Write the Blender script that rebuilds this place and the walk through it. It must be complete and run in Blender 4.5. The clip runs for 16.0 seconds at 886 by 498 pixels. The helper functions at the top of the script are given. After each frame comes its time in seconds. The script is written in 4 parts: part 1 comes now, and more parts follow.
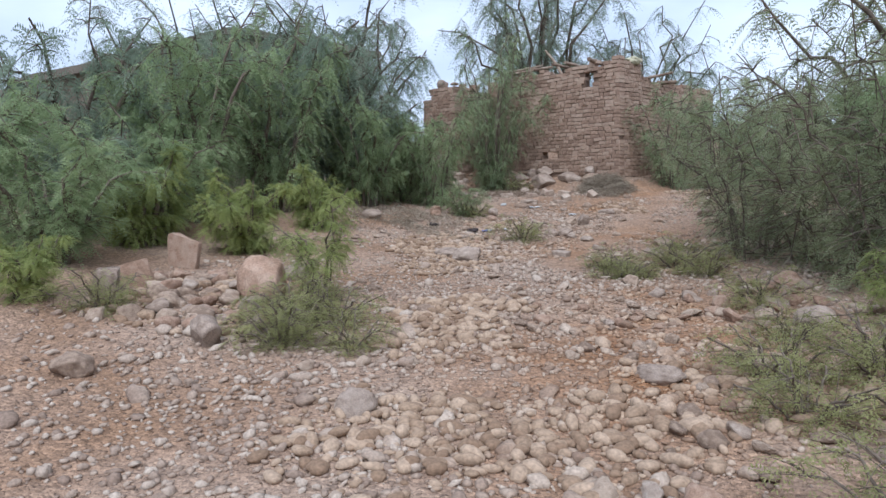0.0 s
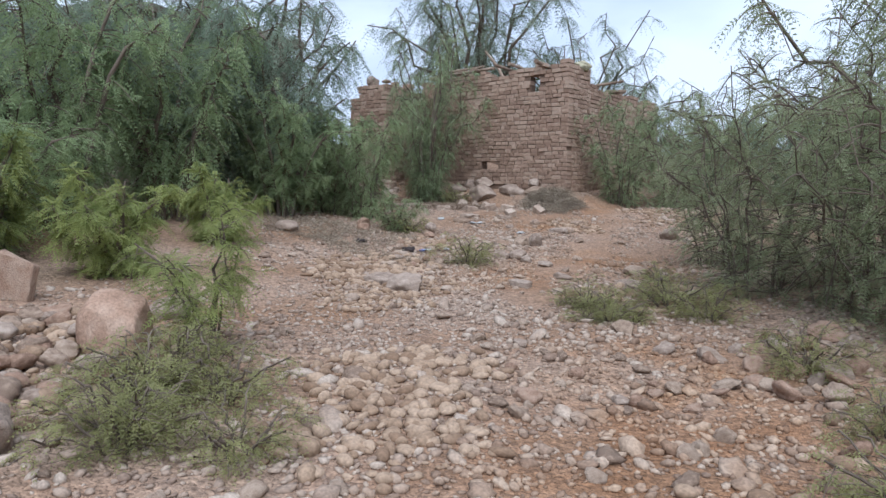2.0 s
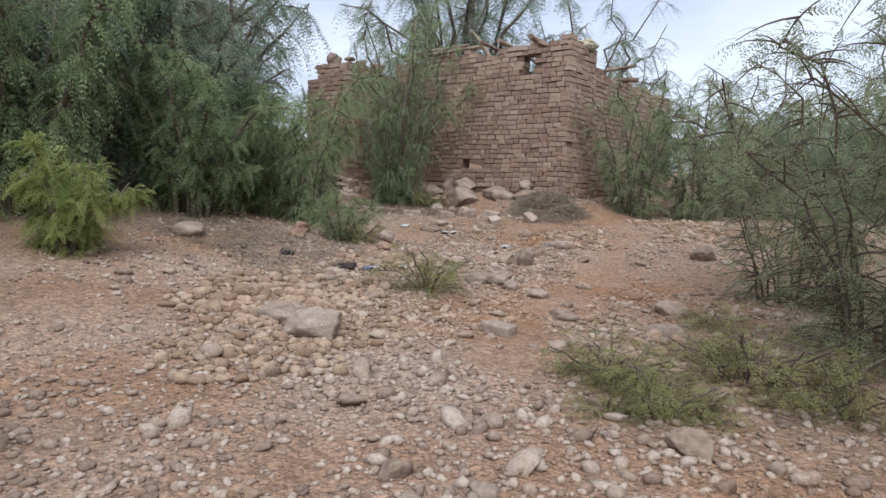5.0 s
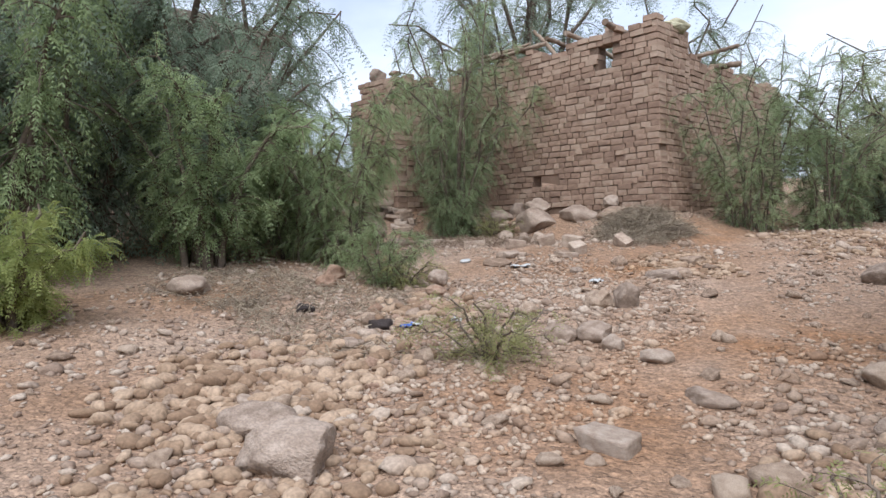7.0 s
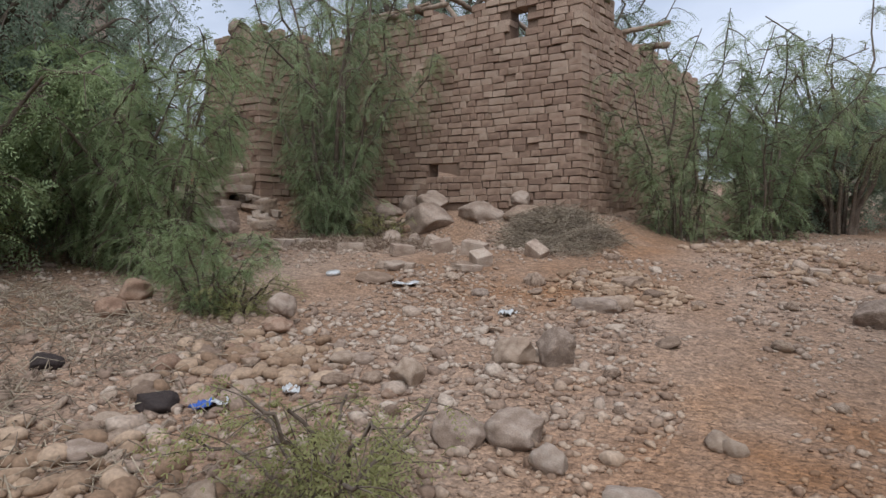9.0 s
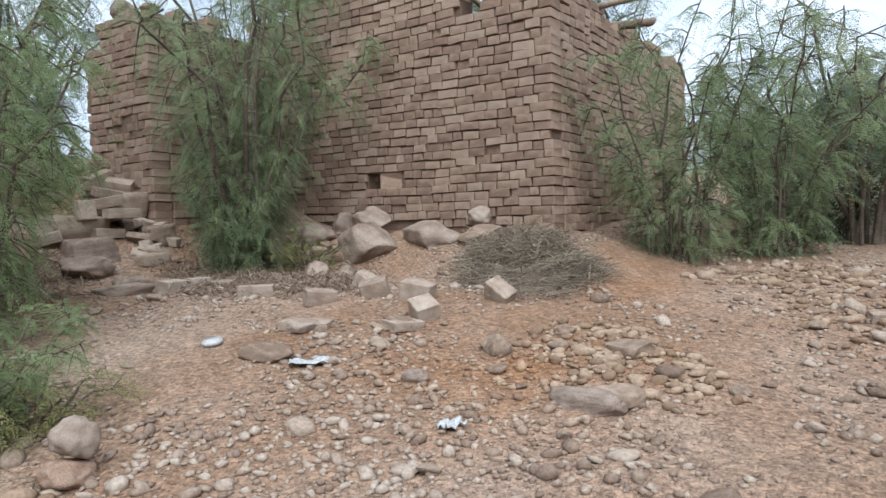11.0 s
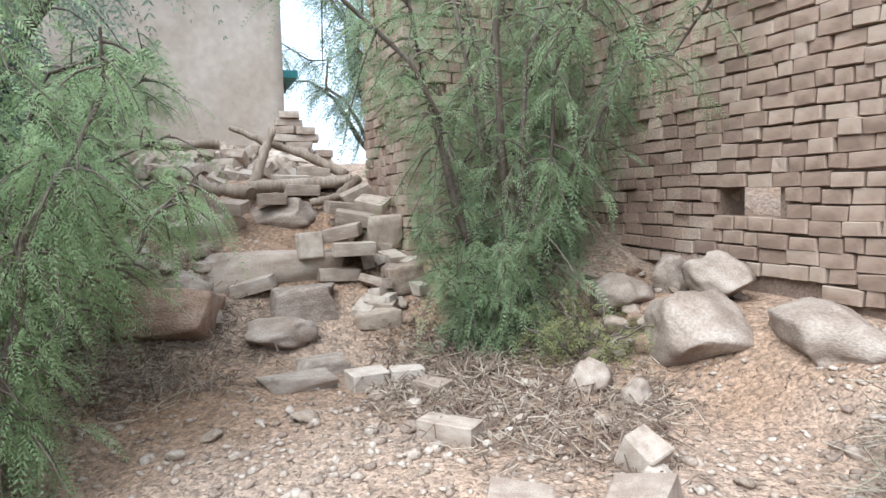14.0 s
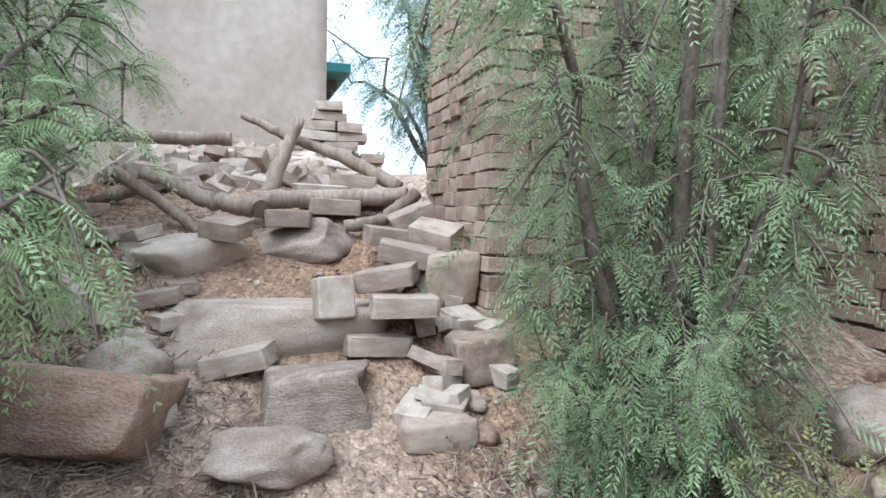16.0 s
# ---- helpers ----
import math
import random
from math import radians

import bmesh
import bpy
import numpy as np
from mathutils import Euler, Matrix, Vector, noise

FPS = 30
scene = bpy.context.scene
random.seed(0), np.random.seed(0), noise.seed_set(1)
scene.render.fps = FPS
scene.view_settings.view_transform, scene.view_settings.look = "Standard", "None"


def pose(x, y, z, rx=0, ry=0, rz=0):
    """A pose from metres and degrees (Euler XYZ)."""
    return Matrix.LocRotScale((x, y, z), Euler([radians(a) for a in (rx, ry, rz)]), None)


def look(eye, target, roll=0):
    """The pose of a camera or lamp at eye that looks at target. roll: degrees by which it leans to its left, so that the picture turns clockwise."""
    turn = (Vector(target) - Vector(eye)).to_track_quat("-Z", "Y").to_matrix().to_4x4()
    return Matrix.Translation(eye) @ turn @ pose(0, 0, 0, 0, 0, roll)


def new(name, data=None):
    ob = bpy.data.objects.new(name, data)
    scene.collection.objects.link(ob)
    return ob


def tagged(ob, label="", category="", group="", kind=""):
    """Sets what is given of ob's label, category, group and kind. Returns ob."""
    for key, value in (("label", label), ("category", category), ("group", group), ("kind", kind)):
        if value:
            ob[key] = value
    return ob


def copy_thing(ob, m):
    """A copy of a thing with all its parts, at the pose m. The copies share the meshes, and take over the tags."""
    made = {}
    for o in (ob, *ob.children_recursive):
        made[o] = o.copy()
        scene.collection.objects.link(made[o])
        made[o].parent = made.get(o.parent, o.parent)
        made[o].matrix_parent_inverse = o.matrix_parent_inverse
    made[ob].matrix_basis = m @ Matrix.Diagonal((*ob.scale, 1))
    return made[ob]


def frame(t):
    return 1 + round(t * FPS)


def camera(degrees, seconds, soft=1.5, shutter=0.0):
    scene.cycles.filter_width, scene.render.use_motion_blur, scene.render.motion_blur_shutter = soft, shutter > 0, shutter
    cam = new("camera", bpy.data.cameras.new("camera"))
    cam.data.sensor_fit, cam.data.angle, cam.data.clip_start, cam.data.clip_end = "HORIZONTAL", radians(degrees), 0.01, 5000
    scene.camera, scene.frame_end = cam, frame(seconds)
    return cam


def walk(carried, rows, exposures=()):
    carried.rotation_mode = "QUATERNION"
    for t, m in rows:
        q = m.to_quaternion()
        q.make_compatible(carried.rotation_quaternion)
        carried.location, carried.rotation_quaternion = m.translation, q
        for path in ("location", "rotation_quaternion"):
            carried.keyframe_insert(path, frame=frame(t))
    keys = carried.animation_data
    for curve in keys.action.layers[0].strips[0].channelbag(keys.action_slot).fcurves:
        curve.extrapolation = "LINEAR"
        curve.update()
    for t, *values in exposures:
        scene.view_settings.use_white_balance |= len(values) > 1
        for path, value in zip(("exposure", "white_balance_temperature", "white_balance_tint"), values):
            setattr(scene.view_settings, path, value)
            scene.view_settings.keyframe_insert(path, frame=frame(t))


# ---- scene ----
cam = camera(67.9, 16.0)
PATH = [
    (0, (11.515, -19.012, -0.318), (10.075, -17.635, -0.493), -1.2),
    (0.5, (10.966, -18.734, -0.363), (9.528, -17.353, -0.519), 1.1),
    (1, (10.467, -18.348, -0.279), (9.055, -16.95, -0.504), -2.4),
    (1.5, (10.016, -17.811, -0.273), (8.748, -16.271, -0.41), -0.6),
    (2, (9.588, -17.413, -0.264), (8.323, -15.871, -0.413), 0.7),
    (2.5, (9.242, -16.908, -0.205), (7.975, -15.369, -0.371), -2.1),
    (3, (8.988, -16.313, -0.195), (7.815, -14.704, -0.379), 1.9),
    (3.5, (8.73, -15.918, -0.171), (7.597, -14.281, -0.362), 2.2),
    (3.7, (8.538, -15.699, -0.13), (7.403, -14.06, -0.28), 2.7),
    (5.8, (7.063, -13.25, -0.547), (5.738, -11.755, -0.645), 0.2),
    (6, (6.869, -13.014, -0.499), (5.553, -11.51, -0.573), -1.5),
    (6.5, (6.502, -12.588, -0.472), (5.076, -11.187, -0.543), -1.9),
    (7, (6.107, -12.055, -0.407), (4.683, -10.651, -0.432), -1.8),
    (7.5, (5.833, -11.458, -0.35), (4.436, -10.026, -0.343), -1.2),
    (8, (5.353, -10.961, -0.287), (4.021, -9.47, -0.297), 2.8),
    (8.5, (4.815, -10.446, -0.217), (3.511, -8.93, -0.18), 1.6),
    (9, (4.538, -9.897, -0.182), (3.35, -8.289, -0.251), 0.0),
    (9.5, (4.144, -9.441, -0.072), (3.091, -7.741, -0.08), 0.4),
    (9.7, (4.074, -9.245, -0.091), (3.012, -7.55, -0.096), -0.4),
    (11.8, (3.236, -6.655, 0.42), (2.065, -5.039, 0.29), -0.4),
    (12, (3.187, -6.342, 0.455), (1.994, -4.742, 0.328), 1.0),
    (12.5, (2.831, -5.828, 0.756), (1.502, -4.336, 0.668), -0.6),
    (13, (2.27, -5.3, 0.841), (0.62, -4.169, 0.834), 0.6),
    (13.5, (1.958, -4.754, 0.827), (0.213, -3.781, 0.738), 0.1),
    (14, (1.465, -4.428, 0.976), (-0.392, -3.703, 0.815), -1.2),
    (14.5, (0.791, -4.22, 1.082), (-1.139, -3.699, 0.998), 3.4),
    (15, (0.304, -3.926, 1.146), (-1.61, -3.359, 1.03), -2.7),
    (15.5, (-0.166, -3.658, 1.236), (-2.079, -3.079, 1.157), -2.5),
    (16, (-1.03, -3.819, 1.052), (-2.941, -3.241, 0.943), 1.5),
]
walk(cam, [(t, look(eye, target, roll)) for t, eye, target, roll in PATH],
     exposures=((0, 0.46, 5490, 10), (3.5, 0.46, 5590, 10), (5, 0.39, 5900, 11), (6, 0.23, 5950, 11), (7, 0.68, 5900, 11), (8, 0.33, 5950, 11), (9, 0.13, 5950, 11), (9.7, 0.23, 5900, 11), (11.8, 0.87, 5640, 4), (12.5, 1.02, 5590, 4), (13.5, 1.32, 5490, 3), (15, 1.69, 5240, 4), (16, 1.64, 5190, 4)))

# ---- world, sun, exposure ----
world = bpy.data.worlds.new("overcast_sky")
scene.world = world
world.use_nodes = True
wn, wl = world.node_tree.nodes, world.node_tree.links
wbg = wn["Background"]
sky = wn.new("ShaderNodeTexSky")
sky.sky_type = "NISHITA"
sky.sun_disc = False
sky.sun_elevation, sky.sun_rotation = radians(52), radians(35)
sky.dust_density = 3.0
wco = wn.new("ShaderNodeTexCoord")
wmap = wn.new("ShaderNodeMapping")
wmap.inputs["Scale"].default_value = (1.6, 1.6, 4.0)
wno = wn.new("ShaderNodeTexNoise")
wno.inputs["Scale"].default_value = 1.3
wno.inputs["Detail"].default_value = 6
wra = wn.new("ShaderNodeValToRGB")
wra.color_ramp.elements[0].position, wra.color_ramp.elements[1].position = 0.30, 0.62
wra.color_ramp.elements[0].color, wra.color_ramp.elements[1].color = (0.35, 0.35, 0.35, 1), (1, 1, 1, 1)
wmx = wn.new("ShaderNodeMixRGB")
wmx.inputs[2].default_value = (8.2, 8.7, 9.6, 1)
wl.new(wco.outputs["Generated"], wmap.inputs["Vector"])
wl.new(wmap.outputs[0], wno.inputs["Vector"])
wl.new(wno.outputs["Fac"], wra.inputs[0])
wl.new(wra.outputs[0], wmx.inputs[0])
wl.new(sky.outputs[0], wmx.inputs[1])
wl.new(wmx.outputs[0], wbg.inputs[0])
wbg.inputs[1].default_value = 0.09

sun_data = bpy.data.lights.new("sun", "SUN")
sun_data.energy, sun_data.angle, sun_data.color = 2.5, radians(50), (1.0, 0.97, 0.93)
sun = new("sun", sun_data)
sun.matrix_world = look((10, -14, 22), (0, 0, 0))

# ---- materials ----


def material(name, rough=0.9):
    m = bpy.data.materials.new(name)
    m.use_nodes = True
    b = m.node_tree.nodes["Principled BSDF"]
    b.inputs["Roughness"].default_value = rough
    b.inputs["Specular IOR Level"].default_value = 0.25
    return m, m.node_tree.nodes, m.node_tree.links, b


def surface(name, colours, scale, rough=0.9, fine=60.0, bump=0.3, vary="", vary_amount=0.3, stretch=(1, 1, 1), coords="Object", dist=0.02, grain=0.75):
    """Colour ramp over broad noise, darkened by fine grain, with relief; vary: object or island."""
    m, n, l, b = material(name, rough)
    co = n.new("ShaderNodeTexCoord")
    mp = n.new("ShaderNodeMapping")
    mp.inputs["Scale"].default_value = stretch
    l.new(co.outputs[coords], mp.inputs[0])
    big = n.new("ShaderNodeTexNoise")
    big.inputs["Scale"].default_value, big.inputs["Detail"].default_value = scale, 5
    small = n.new("ShaderNodeTexNoise")
    small.inputs["Scale"].default_value, small.inputs["Detail"].default_value = fine, 8
    l.new(mp.outputs[0], big.inputs[0])
    l.new(mp.outputs[0], small.inputs[0])
    ramp = n.new("ShaderNodeValToRGB")
    els = ramp.color_ramp.elements
    while len(els) < len(colours):
        els.new(0.5)
    for i, c in enumerate(colours):
        els[i].position = 0.3 + 0.4 * i / max(1, len(colours) - 1)
        els[i].color = (*c, 1)
    fac = big.outputs["Fac"]
    if vary:
        rnd = n.new("ShaderNodeObjectInfo").outputs["Random"] if vary == "object" else n.new("ShaderNodeNewGeometry").outputs["Random Per Island"]
        mr = n.new("ShaderNodeMapRange")
        mr.inputs[3].default_value, mr.inputs[4].default_value = -vary_amount, vary_amount
        l.new(rnd, mr.inputs[0])
        ad = n.new("ShaderNodeMath")
        ad.operation = "ADD"
        l.new(fac, ad.inputs[0])
        l.new(mr.outputs[0], ad.inputs[1])
        fac = ad.outputs[0]
    l.new(fac, ramp.inputs[0])
    mul = n.new("ShaderNodeMixRGB")
    mul.blend_type = "MULTIPLY"
    mul.inputs[0].default_value = grain
    gr = n.new("ShaderNodeValToRGB")
    gr.color_ramp.elements[0].position, gr.color_ramp.elements[1].position = 0.3, 0.65
    gr.color_ramp.elements[0].color, gr.color_ramp.elements[1].color = (0.55, 0.55, 0.55, 1), (1.1, 1.1, 1.1, 1)
    l.new(small.outputs["Fac"], gr.inputs[0])
    l.new(ramp.outputs[0], mul.inputs[1])
    l.new(gr.outputs[0], mul.inputs[2])
    l.new(mul.outputs[0], b.inputs["Base Color"])
    bp = n.new("ShaderNodeBump")
    bp.inputs["Strength"].default_value, bp.inputs["Distance"].default_value = bump, dist
    l.new(small.outputs["Fac"], bp.inputs["Height"])
    l.new(bp.outputs[0], b.inputs["Normal"])
    return m


def leaf_material(name, dark, light):
    m, n, l, b = material(name, 0.6)
    geo = n.new("ShaderNodeNewGeometry")
    co = n.new("ShaderNodeTexCoord")
    no = n.new("ShaderNodeTexNoise")
    no.inputs["Scale"].default_value = 1.7
    l.new(co.outputs["Object"], no.inputs[0])
    ad = n.new("ShaderNodeMath")
    ad.operation = "MULTIPLY_ADD"
    ad.inputs[1].default_value = 0.35
    l.new(geo.outputs["Random Per Island"], ad.inputs[0])
    sb = n.new("ShaderNodeMath")
    sb.operation = "MULTIPLY_ADD"
    sb.inputs[1].default_value, sb.inputs[2].default_value = 1.6, -0.45
    l.new(no.outputs["Fac"], sb.inputs[0])
    l.new(sb.outputs[0], ad.inputs[2])
    rp = n.new("ShaderNodeValToRGB")
    rp.color_ramp.elements[0].color, rp.color_ramp.elements[1].color = (*dark, 1), (*light, 1)
    l.new(ad.outputs[0], rp.inputs[0])
    l.new(rp.outputs[0], b.inputs["Base Color"])
    tr = n.new("ShaderNodeBsdfTranslucent")
    l.new(rp.outputs[0], tr.inputs[0])
    mx = n.new("ShaderNodeMixShader")
    mx.inputs[0].default_value = 0.5
    l.new(b.outputs[0], mx.inputs[1])
    l.new(tr.outputs[0], mx.inputs[2])
    l.new(mx.outputs[0], n["Material Output"].inputs[0])
    return m


M_GROUND = surface("gravelly_earth", [(0.27, 0.165, 0.098), (0.325, 0.22, 0.15), (0.375, 0.28, 0.208)], 0.55, 0.95, 28, 0.6, dist=0.03)


def add_gravel_cells(m, scales):
    """Small stones of the ground: cells of uneven tone with rounded relief."""
    n, l = m.node_tree.nodes, m.node_tree.links
    bs = n["Principled BSDF"]
    col = bs.inputs["Base Color"].links[0].from_socket
    nor = bs.inputs["Normal"].links[0].from_socket
    co = n.new("ShaderNodeTexCoord")
    for sc, amount, deep in scales:
        wob = n.new("ShaderNodeTexNoise")
        wob.inputs["Scale"].default_value = sc * 0.6
        mixv = n.new("ShaderNodeMixRGB")
        mixv.inputs[0].default_value = 0.6 / sc
        l.new(co.outputs["Object"], wob.inputs[0])
        l.new(co.outputs["Object"], mixv.inputs[1])
        l.new(wob.outputs["Color"], mixv.inputs[2])
        vo = n.new("ShaderNodeTexVoronoi")
        vo.inputs["Scale"].default_value = sc
        l.new(mixv.outputs[0], vo.inputs["Vector"])
        hs = n.new("ShaderNodeSeparateColor")
        l.new(vo.outputs["Color"], hs.inputs[0])
        rp = n.new("ShaderNodeValToRGB")
        rp.color_ramp.elements[0].color, rp.color_ramp.elements[1].color = (0.62, 0.60, 0.60, 1), (1.38, 1.36, 1.34, 1)
        l.new(hs.outputs[0], rp.inputs[0])
        mu = n.new("ShaderNodeMixRGB")
        mu.blend_type = "MULTIPLY"
        mu.inputs[0].default_value = amount
        l.new(col, mu.inputs[1])
        l.new(rp.outputs[0], mu.inputs[2])
        col = mu.outputs[0]
        inv = n.new("ShaderNodeMath")
        inv.operation = "SUBTRACT"
        inv.inputs[0].default_value = 1.0
        l.new(vo.outputs["Distance"], inv.inputs[1])
        bp = n.new("ShaderNodeBump")
        bp.inputs["Strength"].default_value, bp.inputs["Distance"].default_value = 0.9, deep
        l.new(inv.outputs[0], bp.inputs["Height"])
        l.new(nor, bp.inputs["Normal"])
        nor = bp.outputs[0]
    l.new(col, bs.inputs["Base Color"])
    l.new(nor, bs.inputs["Normal"])


add_gravel_cells(M_GROUND, ((17, 0.5, 0.03), (42, 0.55, 0.015)))


def add_red_soil(m, spots):
    """Spreads of rust-coloured soil with ragged edges: (x, y, radius)."""
    n, l = m.node_tree.nodes, m.node_tree.links
    bs = n["Principled BSDF"]
    col = bs.inputs["Base Color"].links[0].from_socket
    co = n.new("ShaderNodeTexCoord")
    no = n.new("ShaderNodeTexNoise")
    no.inputs["Scale"].default_value, no.inputs["Detail"].default_value = 1.6, 6
    l.new(co.outputs["Object"], no.inputs[0])
    flat = n.new("ShaderNodeVectorMath")
    flat.operation = "MULTIPLY"
    flat.inputs[1].default_value = (1, 1, 0)
    l.new(co.outputs["Object"], flat.inputs[0])
    for x, y, rad in spots:
        ds = n.new("ShaderNodeVectorMath")
        ds.operation = "DISTANCE"
        ds.inputs[1].default_value = (x, y, 0)
        l.new(flat.outputs[0], ds.inputs[0])
        mr = n.new("ShaderNodeMapRange")
        mr.inputs[1].default_value, mr.inputs[2].default_value = 0.0, rad
        mr.inputs[3].default_value, mr.inputs[4].default_value = 1.0, 0.0
        l.new(ds.outputs["Value"], mr.inputs[0])
        mu = n.new("ShaderNodeMath")
        mu.operation = "MULTIPLY"
        mu.use_clamp = True
        k = n.new("ShaderNodeMapRange")
        k.inputs[1].default_value, k.inputs[2].default_value = 0.3, 0.75
        k.inputs[4].default_value = 1.5
        l.new(no.outputs["Fac"], k.inputs[0])
        l.new(mr.outputs[0], mu.inputs[0])
        l.new(k.outputs[0], mu.inputs[1])
        mx = n.new("ShaderNodeMixRGB")
        mx.blend_type = "MULTIPLY"
        mx.inputs[2].default_value = (0.97, 0.80, 0.62, 1)
        l.new(mu.outputs[0], mx.inputs[0])
        l.new(col, mx.inputs[1])
        col = mx.outputs[0]
    l.new(col, bs.inputs["Base Color"])


RED_SOIL = ((8.8, -13.9, 2.6), (7.6, -11.6, 2.0), (3.6, -8.5, 1.5), (4.0, -6.2, 2.0), (1.0, -0.5, 1.6), (1.2, -3.4, 1.6))
add_red_soil(M_GROUND, RED_SOIL)
M_GRAVEL = surface("river_gravel", [(0.24, 0.17, 0.125), (0.345, 0.26, 0.195), (0.44, 0.355, 0.28)], 3, 0.9, 45, 0.3, "island", 0.25)
add_red_soil(M_GRAVEL, RED_SOIL)
M_PEBBLE = surface("tan_pebble", [(0.23, 0.15, 0.095), (0.315, 0.22, 0.145), (0.40, 0.29, 0.20)], 3, 0.9, 40, 0.35, "island", 0.28)
M_STONE = surface("tan_stone", [(0.25, 0.175, 0.125), (0.37, 0.27, 0.195), (0.47, 0.36, 0.27)], 2.5, 0.92, 30, 0.7, "object", 0.22)
M_GREYSTONE = surface("grey_stone", [(0.225, 0.165, 0.125), (0.32, 0.245, 0.19), (0.405, 0.32, 0.255)], 2.6, 0.94, 16, 0.8, "object", 0.15, grain=0.7)
M_PALESTONE = surface("pale_boulder", [(0.24, 0.175, 0.13), (0.32, 0.245, 0.19), (0.40, 0.325, 0.26)], 2.2, 0.94, 22, 0.45, "object", 0.1, grain=0.65)
M_REDSTONE = surface("red_brown_stone", [(0.25, 0.155, 0.105), (0.35, 0.23, 0.16), (0.42, 0.30, 0.22)], 2.2, 0.93, 16, 0.75, "object", 0.12, grain=0.65)
M_BRICK = surface("mud_brick", [(0.25, 0.165, 0.118), (0.35, 0.24, 0.172), (0.42, 0.31, 0.23)], 1.1, 0.95, 55, 0.55, "object", 0.2, dist=0.012)
M_BRICKS = surface("mud_brick_far", [(0.25, 0.165, 0.118), (0.35, 0.24, 0.172), (0.42, 0.31, 0.23)], 1.1, 0.95, 55, 0.55, "island", 0.2, dist=0.012)
M_MUD = surface("mud_mortar", [(0.15, 0.10, 0.07), (0.23, 0.16, 0.115)], 2.0, 0.97, 40, 0.7)
M_RUBBLE = surface("dusty_brick", [(0.30, 0.22, 0.165), (0.42, 0.325, 0.25), (0.52, 0.425, 0.34)], 2.0, 0.95, 45, 0.5, "object", 0.2)
M_PLASTER = surface("mud_plaster", [(0.33, 0.26, 0.20), (0.395, 0.32, 0.255), (0.44, 0.365, 0.30)], 0.9, 0.95, 9, 0.25, grain=0.3)
M_WHITE = surface("limewash", [(0.62, 0.60, 0.56), (0.74, 0.72, 0.68)], 1.2, 0.9, 25, 0.2)
M_WOOD = surface("weathered_wood", [(0.16, 0.11, 0.075), (0.27, 0.20, 0.145), (0.36, 0.28, 0.21)], 3.0, 0.85, 30, 0.6, "object", 0.15, stretch=(1, 1, 0.2))
M_BARK = surface("bark", [(0.10, 0.075, 0.055), (0.19, 0.15, 0.115)], 6, 0.9, 40, 0.6)
M_TWIG = surface("dry_twigs", [(0.17, 0.13, 0.095), (0.28, 0.225, 0.165), (0.38, 0.315, 0.225)], 5, 0.9, 50, 0.2, "island", 0.3)
M_LITTER = surface("leaf_litter", [(0.15, 0.10, 0.07), (0.25, 0.18, 0.13), (0.36, 0.28, 0.205)], 5, 0.95, 50, 0.2, "island", 0.3)
M_THATCH = surface("earth_roof", [(0.16, 0.13, 0.10), (0.25, 0.21, 0.165)], 2.5, 0.95, 30, 0.7)
M_TEAL = surface("teal_paint", [(0.05, 0.20, 0.19), (0.09, 0.28, 0.26)], 3, 0.6, 30, 0.1)
M_SACK = surface("sackcloth", [(0.40, 0.37, 0.24), (0.52, 0.48, 0.34)], 3, 0.85, 80, 0.4)
M_HILL = surface("dry_hillside", [(0.22, 0.18, 0.14), (0.30, 0.24, 0.18), (0.20, 0.20, 0.13)], 0.02, 0.95, 0.3, 0.2)
M_PLASTIC = surface("white_plastic", [(0.42, 0.42, 0.41), (0.58, 0.58, 0.57)], 8, 0.4, 60, 0.1)
M_BLUE = surface("blue_print", [(0.05, 0.10, 0.35), (0.08, 0.16, 0.45)], 8, 0.4, 60, 0.1)
M_DARK = surface("charred_rubber", [(0.03, 0.022, 0.02), (0.06, 0.045, 0.04)], 6, 0.8, 50, 0.4)
L_GREEN = leaf_material("pepper_leaf", (0.17, 0.225, 0.105), (0.38, 0.46, 0.23))
L_DEEP = leaf_material("pepper_leaf_deep", (0.15, 0.195, 0.135), (0.31, 0.37, 0.26))
L_BLUE = leaf_material("pepper_leaf_pale", (0.175, 0.225, 0.115), (0.36, 0.43, 0.225))
L_YELLOW = leaf_material("young_leaf", (0.18, 0.22, 0.07), (0.38, 0.41, 0.14))
L_WEED = leaf_material("weed_leaf", (0.19, 0.19, 0.075), (0.36, 0.355, 0.15))
L_GREY = leaf_material("scrub_leaf", (0.19, 0.215, 0.115), (0.345, 0.375, 0.205))

# ---- helpers of this scene ----
rng = np.random.default_rng(7)


def mesh_np(name, verts, faces, mat, smooth=False):
    """A mesh from arrays; all faces have the same number of corners."""
    me = bpy.data.meshes.new(name)
    verts = np.asarray(verts, dtype=np.float32)
    faces = np.asarray(faces, dtype=np.int32)
    k = faces.shape[1]
    me.vertices.add(len(verts))
    me.vertices.foreach_set("co", verts.ravel())
    me.loops.add(faces.size)
    me.loops.foreach_set("vertex_index", faces.ravel())
    me.polygons.add(len(faces))
    me.polygons.foreach_set("loop_start", np.arange(0, faces.size, k, dtype=np.int32))
    me.polygons.foreach_set("use_smooth", np.full(len(faces), smooth, dtype=bool))
    me.update(calc_edges=True)
    me.validate()
    me.materials.append(mat)
    return me


def put(name, me, parent=None, m=None, label=""):
    ob = new(name, me)
    if parent is not None:
        ob.parent = parent
    if m is not None:
        ob.matrix_basis = m
    if label:
        ob["label"] = label
    return ob


